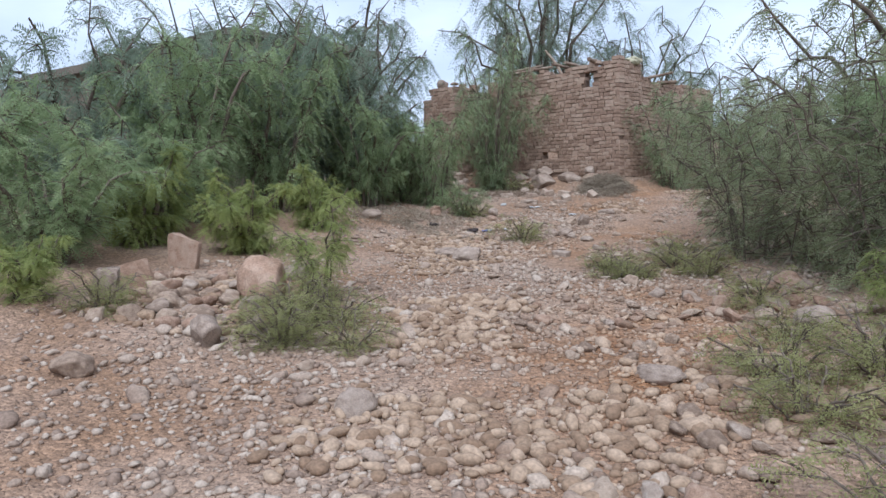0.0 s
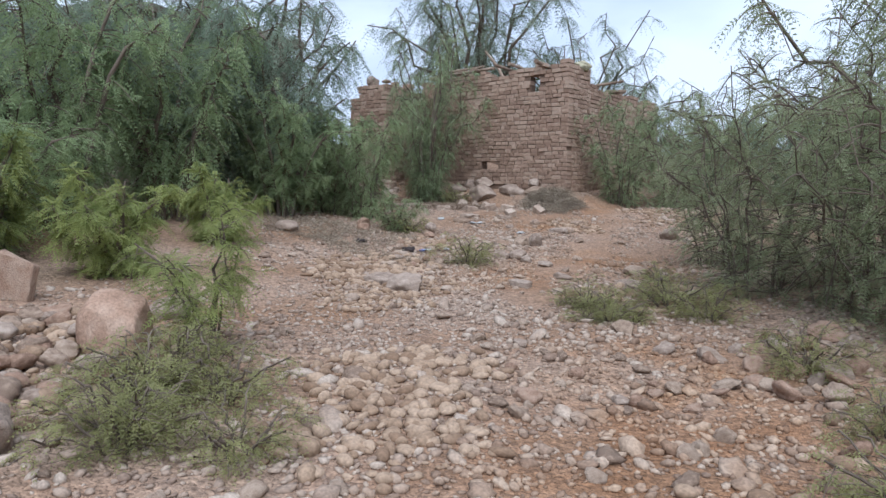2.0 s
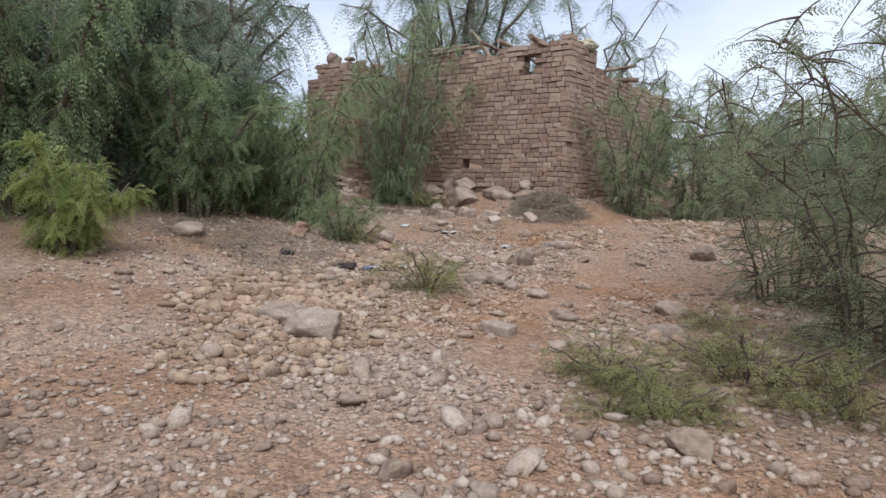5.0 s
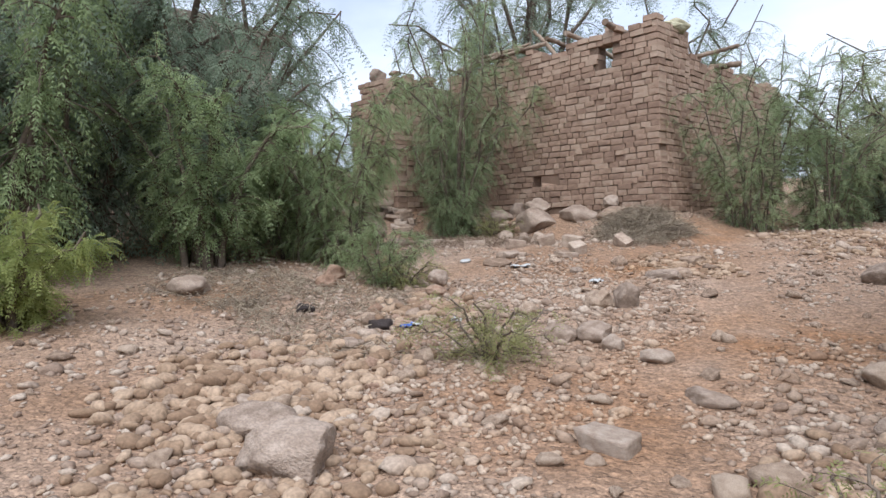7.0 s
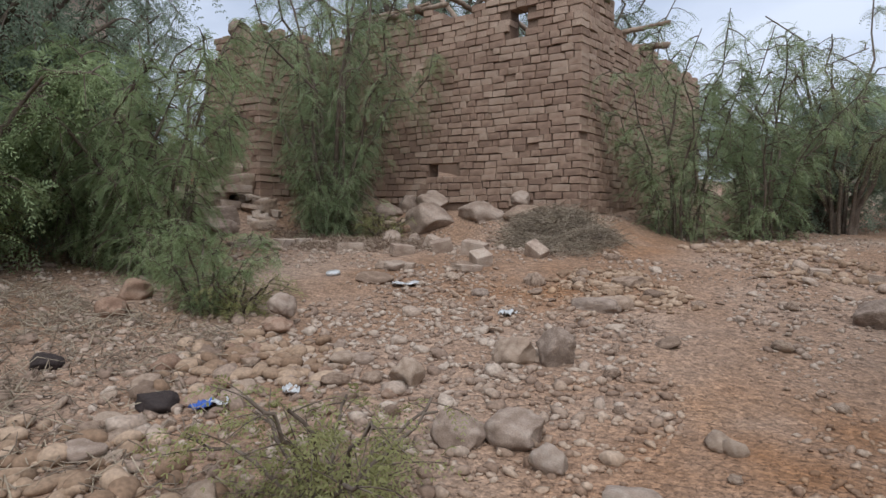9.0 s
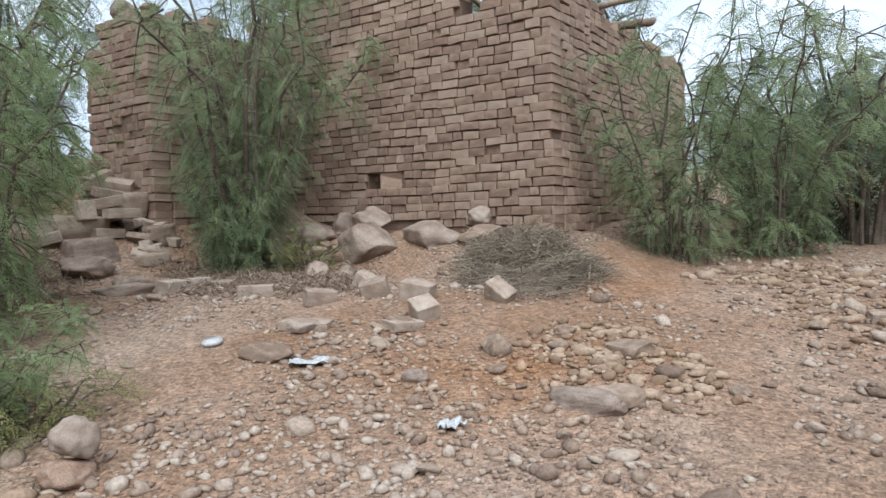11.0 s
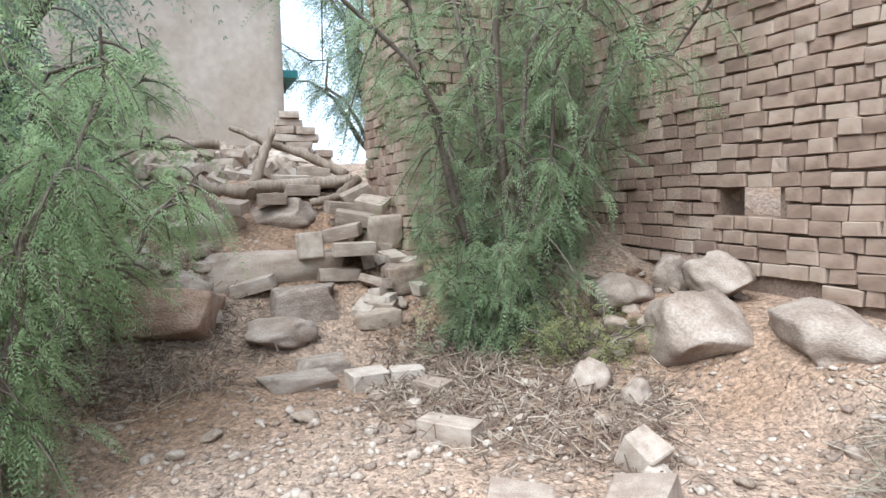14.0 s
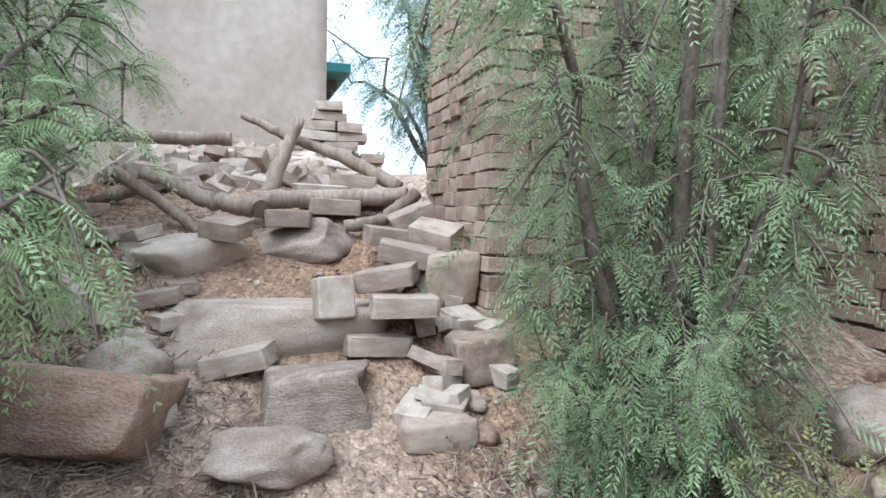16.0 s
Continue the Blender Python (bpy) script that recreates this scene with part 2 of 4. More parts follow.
def part(name, bm, mat, parent, label="", smooth=False):
    me = bpy.data.meshes.new(name)
    for f in bm.faces:
        f.smooth = smooth
    bm.to_mesh(me)
    bm.free()
    me.materials.append(mat)
    return put(name, me, parent, None, label)


def sstep(a, b, v):
    t = min(1.0, max(0.0, (v - a) / (b - a)))
    return t * t * (3 - 2 * t)


SLOPE_S = (-40, -30, -15, -9, -7, -4.5, -2.9, -1.5, 4, 40)
SLOPE_Z = (-2.9, -2.6, -1.92, -1.55, -1.36, -1.03, -0.78, -0.55, -0.2, 1.5)


def ground_z(x, y):
    """The lie of the land: a wash climbing to the wall, banks beside it, a slope up to the rubble steps."""
    s, u = -0.56 * x + 0.83 * y, 0.83 * x + 0.56 * y
    z = float(np.interp(s, SLOPE_S, SLOPE_Z))
    z += 0.11 * max(0.0, min(6.0, -4.2 - u)) * sstep(-1, -4, s)
    z += 0.16 * max(0.0, min(7.0, u - 0.8)) * sstep(-7, -11, s)
    z += 0.45 * sstep(-1.5, -0.4, y) * sstep(1.5, -0.3, x) * sstep(-7, -5, x)
    z += sstep(-3.4, -8, x) * 1.75 * sstep(-8, -5, y)
    return z


def ground_full(x, y):
    f = 1.0 if -20 < x < 20 and -30 < y < 20 else 0.0
    return ground_z(x, y) + f * (0.05 * noise.noise((x * 0.6, y * 0.6, 0)) + 0.022 * noise.noise((x * 2.3, y * 2.3, 3)))


def ico(sub):
    bm = bmesh.new()
    bmesh.ops.create_icosphere(bm, subdivisions=sub, radius=1)
    v = np.array([p.co[:] for p in bm.verts])
    f = np.array([[p.index for p in q.verts] for q in bm.faces])
    bm.free()
    return v, f


ICO = {k: ico(k) for k in (1, 2, 3, 4)}


def rock_mesh(name, sub, mat, seed, rough=0.28, flats=8, smooth=True, boxy=0.0):
    """A stone: a ball cut by a few planes and roughened."""
    r = np.random.default_rng(seed)
    v, f = ICO[sub]
    v = v.copy()
    if boxy:
        v = np.sign(v) * np.abs(v) ** (1 - boxy)
        v *= 0.86
    for _ in range(flats):
        d = r.normal(size=3)
        d /= np.linalg.norm(d)
        h = r.uniform(0.5, 0.85)
        over = np.maximum(0, v @ d - h)
        v -= np.outer(over * 0.85, d)
    o = r.uniform(-50, 50, 3)
    for i in range(len(v)):
        p = Vector(v[i]) * 1.4 + Vector(o)
        v[i] *= 1 + rough * noise.noise(p) + rough * 0.4 * noise.noise(p * 2.7) + rough * 0.15 * noise.noise(p * 7)
    return mesh_np(name, v, f, mat, smooth)


def block_mesh(name, mat, seed, jitter=0.16, rough=0.05):
    """A broken block: a skewed box with worn edges and uneven faces, two units across."""
    r = random.Random(seed)
    bm = bmesh.new()
    bmesh.ops.create_cube(bm, size=1.9)
    for v in bm.verts:
        v.co += Vector([r.uniform(-jitter, jitter) * 1.6 for _ in range(3)])
    bmesh.ops.bevel(bm, geom=bm.edges[:], offset=0.07, segments=1, affect="EDGES")
    bmesh.ops.triangulate(bm, faces=bm.faces[:])
    bmesh.ops.subdivide_edges(bm, edges=bm.edges[:], cuts=4, use_grid_fill=True)
    o = Vector((r.uniform(-50, 50), r.uniform(-50, 50), r.uniform(-50, 50)))
    for v in bm.verts:
        p = v.co + o
        v.co += noise.noise_vector(p * 1.1) * rough * 0.9 + noise.noise_vector(p * 2.9) * rough * 0.5 + noise.noise_vector(p * 7) * rough * 0.35
    for f in bm.faces:
        f.smooth = True
    me = bpy.data.meshes.new(name)
    bm.to_mesh(me)
    bm.free()
    me.materials.append(mat)
    return me


def tube(path, radii, sides=7):
    """Verts and quads of a tapered tube along points."""
    path = np.asarray(path, float)
    n = len(path)
    V, F = [], []
    t = np.gradient(path, axis=0)
    t /= np.linalg.norm(t, axis=1)[:, None] + 1e-9
    for i in range(n):
        a = np.cross(t[i], (0.31, 0.17, 0.93) if abs(t[i][2]) < 0.9 else (1, 0, 0))
        a /= np.linalg.norm(a)
        b = np.cross(t[i], a)
        for k in range(sides):
            w = 2 * math.pi * k / sides
            V.append(path[i] + radii[i] * (a * math.cos(w) + b * math.sin(w)))
    for i in range(n - 1):
        for k in range(sides):
            k2 = (k + 1) % sides
            F.append((i * sides + k, i * sides + k2, (i + 1) * sides + k2, (i + 1) * sides + k))
    return np.array(V), np.array(F)


def join(parts):
    V, F, o = [], [], 0
    for v, f in parts:
        V.append(v)
        F.append(f + o)
        o += len(v)
    return np.concatenate(V), np.concatenate(F)


def fronds(base, way, length, pairs, width, r, droop=0.5, leaflet=0.24):
    """Feather leaves: slim leaflets in pairs along drooping ribs. base, way: N x 3."""
    n = len(base)
    way = way / (np.linalg.norm(way, axis=1)[:, None] + 1e-9)
    side = np.cross(way, np.array((0, 0, 1.0)) + 0.5 * r.normal(size=(n, 3)))
    side /= np.linalg.norm(side, axis=1)[:, None] + 1e-9
    V = np.empty((n, pairs, 2, 4, 3))
    for j in range(pairs):
        t = (j + 1) / pairs
        at = base + way * (length * t)[:, None] + np.array((0, 0, -1.0)) * (length * droop * t * t)[:, None]
        tang = way + np.array((0, 0, -2.0 * droop * t))
        tang /= np.linalg.norm(tang, axis=1)[:, None] + 1e-9
        ll = length * leaflet * (1.0 - 0.55 * t * t) * r.uniform(0.8, 1.2, n)
        for k, sg in enumerate((1, -1)):
            d = side * sg + tang * 0.75 + np.array((0, 0, -0.25))
            d /= np.linalg.norm(d, axis=1)[:, None]
            w = tang * (width * length)[:, None]
            V[:, j, k, 0] = at
            V[:, j, k, 1] = at + d * (ll * 0.5)[:, None] + w
            V[:, j, k, 2] = at + d * ll[:, None]
            V[:, j, k, 3] = at + d * (ll * 0.5)[:, None] - w
    V = V.reshape(-1, 3)
    return V, np.arange(len(V)).reshape(-1, 4)


def plant(name, height, radius, stems, twigs, leaves, seed, leaf, flen=0.22, pairs=8, width=0.05, trunk=0.05, droop=0.5, bare=0.12, hang=0.25, label="", category="bush", base_spread=0.12, leaflet=0.24):
    """A bush or tree: stems from the base, twigs off the stems, feather leaves along the twigs."""
    r = np.random.default_rng(seed)
    root = new(name)
    fb, fw, stalks = [], [], []
    twig_r = min(0.009, 0.0026 * height)
    for i in range(stems):
        az = 2 * math.pi * (i + r.uniform(-0.4, 0.4)) / stems
        reach = radius * r.uniform(0.25, 1.0) ** 0.7
        top = height * (1.0 - 0.45 * (reach / radius) ** 2) * r.uniform(0.75, 1.05)
        b0 = np.array((math.cos(az), math.sin(az), 0)) * base_spread * r.uniform(0.2, 1)
        k = 9
        tt = np.linspace(0, 1, k)
        out = np.array((math.cos(az), math.sin(az), 0))
        P = b0 + out * (reach * tt ** 1.5)[:, None] + np.array((0, 0, 1.0)) * (top * (1.18 * tt - 0.18 * tt ** 3))[:, None]
        P[1:] += r.normal(size=(k - 1, 3)) * 0.035 * height * tt[1:, None]
        P[0, 2] -= 0.12
        wood = [tube(P, trunk * r.uniform(0.6, 1.1) * (1 - 0.85 * tt) + 0.004, 6)]
        for j in range(twigs):
            t = r.uniform(bare, 1.0)
            q = t * (k - 1)
            a = int(min(k - 2, q))
            s0 = P[a] + (P[a + 1] - P[a]) * (q - a)
            d = r.normal(size=3) * (0.8, 0.8, 0.45) + out * 0.45 + np.array((0, 0, 0.25))
            d /= np.linalg.norm(d)
            L = r.uniform(0.25, 0.62) * (0.35 + 0.32 * radius) * (1.15 - 0.4 * t)
            tk = np.linspace(0, 1, 5)
            T = s0 + d * (L * tk)[:, None] + np.array((0, 0, -1.0)) * (hang * L * 1.6 * tk ** 2)[:, None]
            T[:, 2] = np.maximum(T[:, 2], 0.06)
            wood.append(tube(T, twig_r * (1 - 0.8 * tk) + 0.0012, 4))
            g = r.uniform(0.1, 1.0, leaves)
            qi = np.minimum(3, (g * 4).astype(int))
            fr = (g * 4 - qi)[:, None]
            fb.append(T[qi] * (1 - fr) + T[qi + 1] * fr)
            fw.append(r.normal(size=(leaves, 3)) * (0.8, 0.8, 0.4) + d * 0.7 + np.array((0, 0, -hang * 0.9)))
        if height > 0.8:
            put("stem", mesh_np("stem", *join(wood), M_BARK, True), root)
        else:
            stalks += wood
    fb, fw = np.concatenate(fb), np.concatenate(fw)
    V, F = fronds(fb, fw, flen * r.uniform(0.65, 1.25, len(fb)), pairs, np.full(len(fb), width), r, droop, leaflet)
    if stalks:
        put("stalk", mesh_np("stalk", *join(stalks), M_BARK, True), root)["kind"] = "stuff"
    put("crown", mesh_np("crown", V, F, leaf), root)
    return tagged(root, label, category)


def spot(x, y, dz=0.0, turn=0.0, size=(1, 1, 1)):
    return Matrix.Translation((x, y, ground_full(x, y) + dz)) @ Matrix.Rotation(radians(turn), 4, "Z") @ Matrix.Diagonal((*size, 1))


# ---- ground ----
gx = np.concatenate([[-600, -300, -150, -80, -50, -35, -26, -20], np.arange(-16, 17, 0.14), [19, 23, 28, 36, 50, 80, 150, 300, 600]])
gy = np.concatenate([[-600, -300, -150, -80, -55, -42, -34, -29], np.arange(-26, 14, 0.14), [16, 19, 23, 28, 36, 50, 80, 150, 300, 600]])
GV = np.array([(x, y, ground_full(x, y)) for y in gy for x in gx])
nx, ny = len(gx), len(gy)
ii = np.arange(nx * ny).reshape(ny, nx)
GF = np.stack([ii[:-1, :-1], ii[:-1, 1:], ii[1:, 1:], ii[1:, :-1]], -1).reshape(-1, 4)
ground = tagged(put("ground", mesh_np("ground", GV, GF, M_GROUND, True)), "orange-tan gravelly earth of a dry stony wash", "ground", kind="structure")

# ---- brick walls ----


def brick_mesh(seed, mat):
    """A worn brick of unit size, edges rounded and sides uneven."""
    r = random.Random(seed)
    bm = bmesh.new()
    bmesh.ops.create_cube(bm, size=1)
    for v in bm.verts:
        v.co += Vector((r.uniform(-0.03, 0.03), r.uniform(-0.03, 0.03), r.uniform(-0.05, 0.05)))
    bmesh.ops.bevel(bm, geom=bm.edges[:], offset=0.045, segments=1, affect="EDGES")
    me = bpy.data.meshes.new("brick")
    bmesh.ops.triangulate(bm, faces=bm.faces[:])
    bm.to_mesh(me)
    bm.free()
    me.materials.append(mat)
    return me


BRICKS = [brick_mesh(i, M_BRICK) for i in range(10)]
LOOSE = [brick_mesh(50 + i, M_RUBBLE) for i in range(8)]


def mesh_arrays(me):
    return np.array([v.co[:] for v in me.vertices]), np.array([p.vertices[:] for p in me.polygons])


BRICK_ARR = [mesh_arrays(b) for b in BRICKS]
COURSE = 0.121


def brick_face(parent, origin, along, out, length, top, seed, holes=(), single=None, depth=0.24, low=-0.1, lo_end=None):
    """Courses of bricks on one face of a wall. top(u): height; holes: (u0, u1, z0, z1); single(u, z): a brick of its own."""
    r = random.Random(seed)
    rest = []
    base = Vector(origin)
    A, O = Vector(along), Vector(out)
    rot = Matrix((A, O, Vector((0, 0, 1)))).transposed().to_4x4()
    row = 0
    z = low
    while z < 4.6:
        u = -r.uniform(0, 0.25) if row % 2 else 0.0
        sag = 0.0
        first = True
        while u < length - 0.02:
            w = r.choice((0.15, 0.19, 0.22, 0.24, 0.26, 0.28, 0.30, 0.33))
            u0, u1 = max(0.0, u), min(length, u + w)
            u += w
            if u1 - u0 < 0.06:
                continue
            um, zm = (u0 + u1) / 2, z + COURSE / 2
            if zm > top(um) + r.uniform(-0.05, 0.05):
                continue
            if any(u1 > a + 0.05 and u0 < b - 0.05 and c < zm < d for a, b, c, d in holes):
                continue
            sink = r.gauss(0, 0.007) - (0.035 if r.random() < 0.02 else 0)
            wob = 0.012 * math.sin(um * 1.7 + row * 0.2) + 0.008 * math.sin(um * 5.1 + row)
            c = base + A * um + O * (sink - depth / 2) + Vector((0, 0, zm + wob + r.gauss(0, 0.004)))
            m = Matrix.Translation(c) @ rot @ Euler((r.gauss(0, 0.016), r.gauss(0, 0.022), r.gauss(0, 0.014))).to_matrix().to_4x4()
            m = m @ Matrix.Diagonal((u1 - u0 - r.uniform(0.008, 0.022), depth, COURSE - r.uniform(0.004, 0.014), 1))
            k = r.randrange(10)
            if single and single(um, zm):
                put("brick", BRICKS[k], parent, m)
            else:
                v, f = BRICK_ARR[k]
                mm = np.array(m)
                rest.append((v @ mm[:3, :3].T + mm[:3, 3], f))
        z += COURSE
        row += 1
    if rest:
        ob = put("brickwork", mesh_np("brickwork", *join(rest), M_BRICKS), parent)
        ob["kind"] = "stuff"


def boxes_mesh(name, boxes, mat):
    bm = bmesh.new()
    for x0, x1, y0, y1, z0, z1 in boxes:
        g = bmesh.ops.create_cube(bm, size=1, matrix=Matrix.Translation(((x0 + x1) / 2, (y0 + y1) / 2, (z0 + z1) / 2)) @ Matrix.Diagonal((x1 - x0, y1 - y0, z1 - z0, 1)))
    me = bpy.data.meshes.new(name)
    bm.to_mesh(me)
    bm.free()
    me.materials.append(mat)
    return me


def top_main(u):
    return 3.78 + 0.10 * math.sin(u * 2.1) * (u > 1) + 0.06 * math.sin(u * 7)


HOLE = (1.02, 1.36, 3.02, 3.55)
BHOLE = (2.50, 3.14, 0.74, 1.02)
SHOLE = (4.25, 4.55, 2.35, 2.62)
wall_main = new("wall_main")
tagged(wall_main, "weathered mud-brick wall with eroded courses and small holes", "wall", kind="structure")
# the mud core behind the bricks leaves the holes open (u runs to -x)
core = []
for a, b, z0, z1 in ((0.05, 1.02, -0.4, 3.6), (1.36, 2.50, -0.4, 3.6), (3.14, 4.25, -0.4, 3.6), (4.55, 5.75, -0.4, 3.6),
                     (1.02, 1.36, -0.4, 3.02), (1.02, 1.36, 3.55, 3.62), (2.50, 3.14, -0.4, 0.74), (2.50, 3.14, 1.02, 3.6), (4.25, 4.55, -0.4, 2.35), (4.25, 4.55, 2.62, 3.6)):
    core.append((-b, -a, 0.055, 0.34, z0, z1))
put("core", boxes_mesh("core", core, M_MUD), wall_main)
wall_side = tagged(new("wall_side"), "sunlit return wall of mud bricks, lower beyond", "wall", kind="structure")
put("core", boxes_mesh("core", [(-0.36, -0.075, 0.36, 1.3, -0.4, 3.6), (-0.36, -0.10, 1.3, 7.0, -0.4, 3.2)], M_MUD), wall_side)
wall_wing = tagged(new("wall_wing"), "broken mud-brick wing of the ruin with a stepped top", "wall", kind="structure")
put("core", boxes_mesh("core", [(-6.95, -5.335, -2.165, -1.9, -0.4, 2.9), (-5.6, -5.335, -1.9, 0.0, -0.4, 3.25)], M_MUD), wall_wing)
wall_back = tagged(put("wall_back", boxes_mesh("wall_back", [(-9.0, -0.4, 4.6, 4.9, -0.5, 2.9)], M_MUD)), "rear mud wall closing the ruined room", "wall", kind="structure")

# ---- house on the rise ----
house = tagged(new("house"), "mud-plastered house with a plain earthen wall and low roof", "house")
hb = bmesh.new()
bmesh.ops.create_grid(hb, x_segments=60, y_segments=30, size=0.5)
for v in hb.verts:
    yy, zz = v.co.x, v.co.y
    v.co = Vector((-9.5 + 0.05 * (0.5 - zz) + 0.03 * noise.noise((yy * 12, zz * 7, 1)), -8.6 + yy * 11.5, -1.0 + (zz + 0.5) * (6.0 - 0.38 * max(0.0, -0.2 - yy * 11.5))))
geo = bmesh.ops.extrude_face_region(hb, geom=hb.faces[:])
for v in [g for g in geo["geom"] if isinstance(g, bmesh.types.BMVert)]:
    v.co.x -= 0.45
bmesh.ops.recalc_face_normals(hb, faces=hb.faces[:])
part("wall", hb, M_PLASTER, house, "smooth tan mud plaster", True)
for bx in ((-15.0, -9.96, -3.2, -2.86, -1, 4.9), (-15.0, -9.96, -14.35, -14.05, -1, 2.9), (-15.3, -15.0, -14.35, -2.86, -1, 2.9)):
    put("wall", boxes_mesh("wall", [bx], M_PLASTER), house)
rb = bmesh.new()
bmesh.ops.create_grid(rb, x_segments=24, y_segments=40, size=0.5)
for v in rb.verts:
    a, b = v.co.x, v.co.y
    v.co = Vector((-12.3 + a * 6.6, -8.6 + b * 12.2, 5.16 - 0.38 * max(0.0, -0.2 - b * 12.2) + 0.08 * noise.noise((a * 9, b * 14, 2))))
geo = bmesh.ops.extrude_face_region(rb, geom=rb.faces[:])
for v in [g for g in geo["geom"] if isinstance(g, bmesh.types.BMVert)]:
    v.co.z -= 0.22
bmesh.ops.recalc_face_normals(rb, faces=rb.faces[:])
part("roof", rb, M_THATCH, house, "grey-brown earth and brush roof")

# ---- background ----


def ridge(name, x0, y0, x1, y1, h, depth, seed, label):
    d = Vector((x1 - x0, y1 - y0, 0))
    n = Vector((-d.y, d.x, 0)).normalized()
    V = []
    for i in range(61):
        t = i / 60
        hh = h * (0.55 + 0.45 * math.sin(math.pi * t) + 0.35 * noise.noise((t * 5, seed, 0)))
        for j in range(9):
            w = j / 8
            p = Vector((x0, y0, 0)) + d * t + n * depth * (w - 0.5)
            V.append((p.x, p.y, -3 + hh * math.sin(math.pi * w) + 2 * noise.noise((t * 20, w * 5, seed))))
    F = [(i * 9 + j, i * 9 + j + 1, (i + 1) * 9 + j + 1, (i + 1) * 9 + j) for i in range(60) for j in range(8)]
    return tagged(put(name, mesh_np(name, V, F, M_HILL, True)), label, "hill", kind="structure")


ridge("backdrop", -20, 110, 150, 60, 19, 60, 3, "hazy dry hillside in the distance")
ridge("backdrop", -160, 60, -40, 150, 16, 60, 8, "hazy dry hills far behind the house")

# ---- trees and bushes ----
BUSH_LABEL = "dense feathery green pepper bush with drooping leaves"
bush_a = plant("pepper_bush", 2.6, 1.45, 10, 40, 9, 11, L_GREEN, pairs=7, width=0.042, label=BUSH_LABEL + " beside the wash", base_spread=0.3)
bush_b = plant("pepper_bush", 2.5, 1.5, 10, 40, 9, 23, L_DEEP, pairs=7, width=0.042, label="dark green feathery pepper bush at the edge of the wash", base_spread=0.35)
bush_y = plant("young_bush", 1.4, 0.8, 7, 22, 12, 31, L_YELLOW, flen=0.2, label="yellow-green young pepper bush with arching fronds", base_spread=0.15)
tree_a = plant("pepper_tree", 5.6, 2.3, 20, 34, 9, 41, L_DEEP, flen=0.30, pairs=7, width=0.036, leaflet=0.2, trunk=0.07, hang=0.5, droop=0.7, bare=0.2, label="tall pepper tree with weeping blue-green foliage", category="tree", base_spread=0.3)
tree_s = plant("sparse_tree", 4.6, 1.9, 12, 16, 8, 53, L_GREY, flen=0.26, pairs=8, width=0.036, trunk=0.045, hang=0.4, droop=0.7, bare=0.35, label="thin open tree with bare limbs and sparse hanging leaves", category="tree", base_spread=0.2)
wtree = plant("pepper_tree", 5.6, 2.0, 12, 46, 8, 61, L_BLUE, flen=0.26, pairs=12, width=0.022, leaflet=0.2, trunk=0.045, hang=0.4, droop=0.55, bare=0.04, label="slender green pepper tree growing against the brick wall", category="tree", base_spread=0.25)
corner_bush = plant("pepper_bush", 3.3, 1.6, 13, 36, 9, 77, L_BLUE, flen=0.21, pairs=9, width=0.028, leaflet=0.21, trunk=0.02, hang=0.25, droop=0.5, bare=0.05, label="blue-green pepper bush growing beside the ruined wall", base_spread=0.45)
near_l = plant("pepper_bush", 2.9, 1.35, 10, 50, 7, 71, L_GREEN, flen=0.21, pairs=11, width=0.026, leaflet=0.2, trunk=0.03, hang=0.35, droop=0.5, bare=0.1, label="large bright green pepper bush with drooping fern-like fronds", base_spread=0.3)
sapling = plant("sapling", 1.45, 0.55, 6, 18, 8, 81, L_YELLOW, flen=0.16, pairs=8, width=0.04, trunk=0.016, hang=0.2, bare=0.25, label="thin yellow-green sapling among the stones", category="sapling", base_spread=0.1)
weed = plant("weed", 0.42, 0.36, 9, 9, 8, 91, L_WEED, flen=0.10, pairs=5, width=0.05, trunk=0.007, hang=0.1, bare=0.08, label="low grey-green weed growing in the gravel", category="weed", base_spread=0.1)

open_bush = plant("open_bush", 2.9, 1.7, 14, 36, 7, 101, L_GREY, flen=0.19, pairs=7, width=0.032, leaflet=0.22, trunk=0.013, hang=0.2, droop=0.4, bare=0.02, label="wispy grey-green bush of thin upright stems on the stony bank", base_spread=0.5)

first_use = set()


def grow(ob, x, y, size=1.0, turn=0.0, tall=1.0, dz=-0.03, label=""):
    """Puts a plant down: the first time the plant itself, afterwards copies."""
    m = spot(x, y, dz, turn, (size, size, size * tall))
    if ob.name in first_use:
        c = copy_thing(ob, m)
    else:
        first_use.add(ob.name)
        ob.matrix_basis = m
        c = ob
    if label:
        c["label"] = label
    return c


# left side of the wash, from the start to the wing
for x, y, s, tr, tall in ((-1.9, -14.2, 1.15, 20, 1.0), (0.2, -16.4, 0.95, 140, 0.9), (-3.6, -12.6, 1.35, 250, 1.35), (-2.0, -17.2, 1.2, 60, 1.1), (-4.0, -10.3, 1.3, 300, 1.5), (-3.4, -7.6, 1.05, 95, 1.15)):
    grow(bush_a, x, y, s, tr, tall)
for x, y, s, tr, tall in ((-2.8, -15.4, 1.2, 0, 1.1), (-5.0, -14.4, 1.3, 200, 1.5), (-4.9, -9.0, 1.3, 120, 1.6), (-4.6, -7.2, 1.2, 33, 1.3)):
    grow(bush_b, x, y, s, tr, tall)
for x, y, s, tr in ((0.2, -13.3, 1.1, 0), (-1.5, -10.6, 0.95, 100), (-1.1, -14.6, 1.2, 200), (2.2, -17.2, 0.6, 50)):
    grow(bush_y, x, y, s, tr)
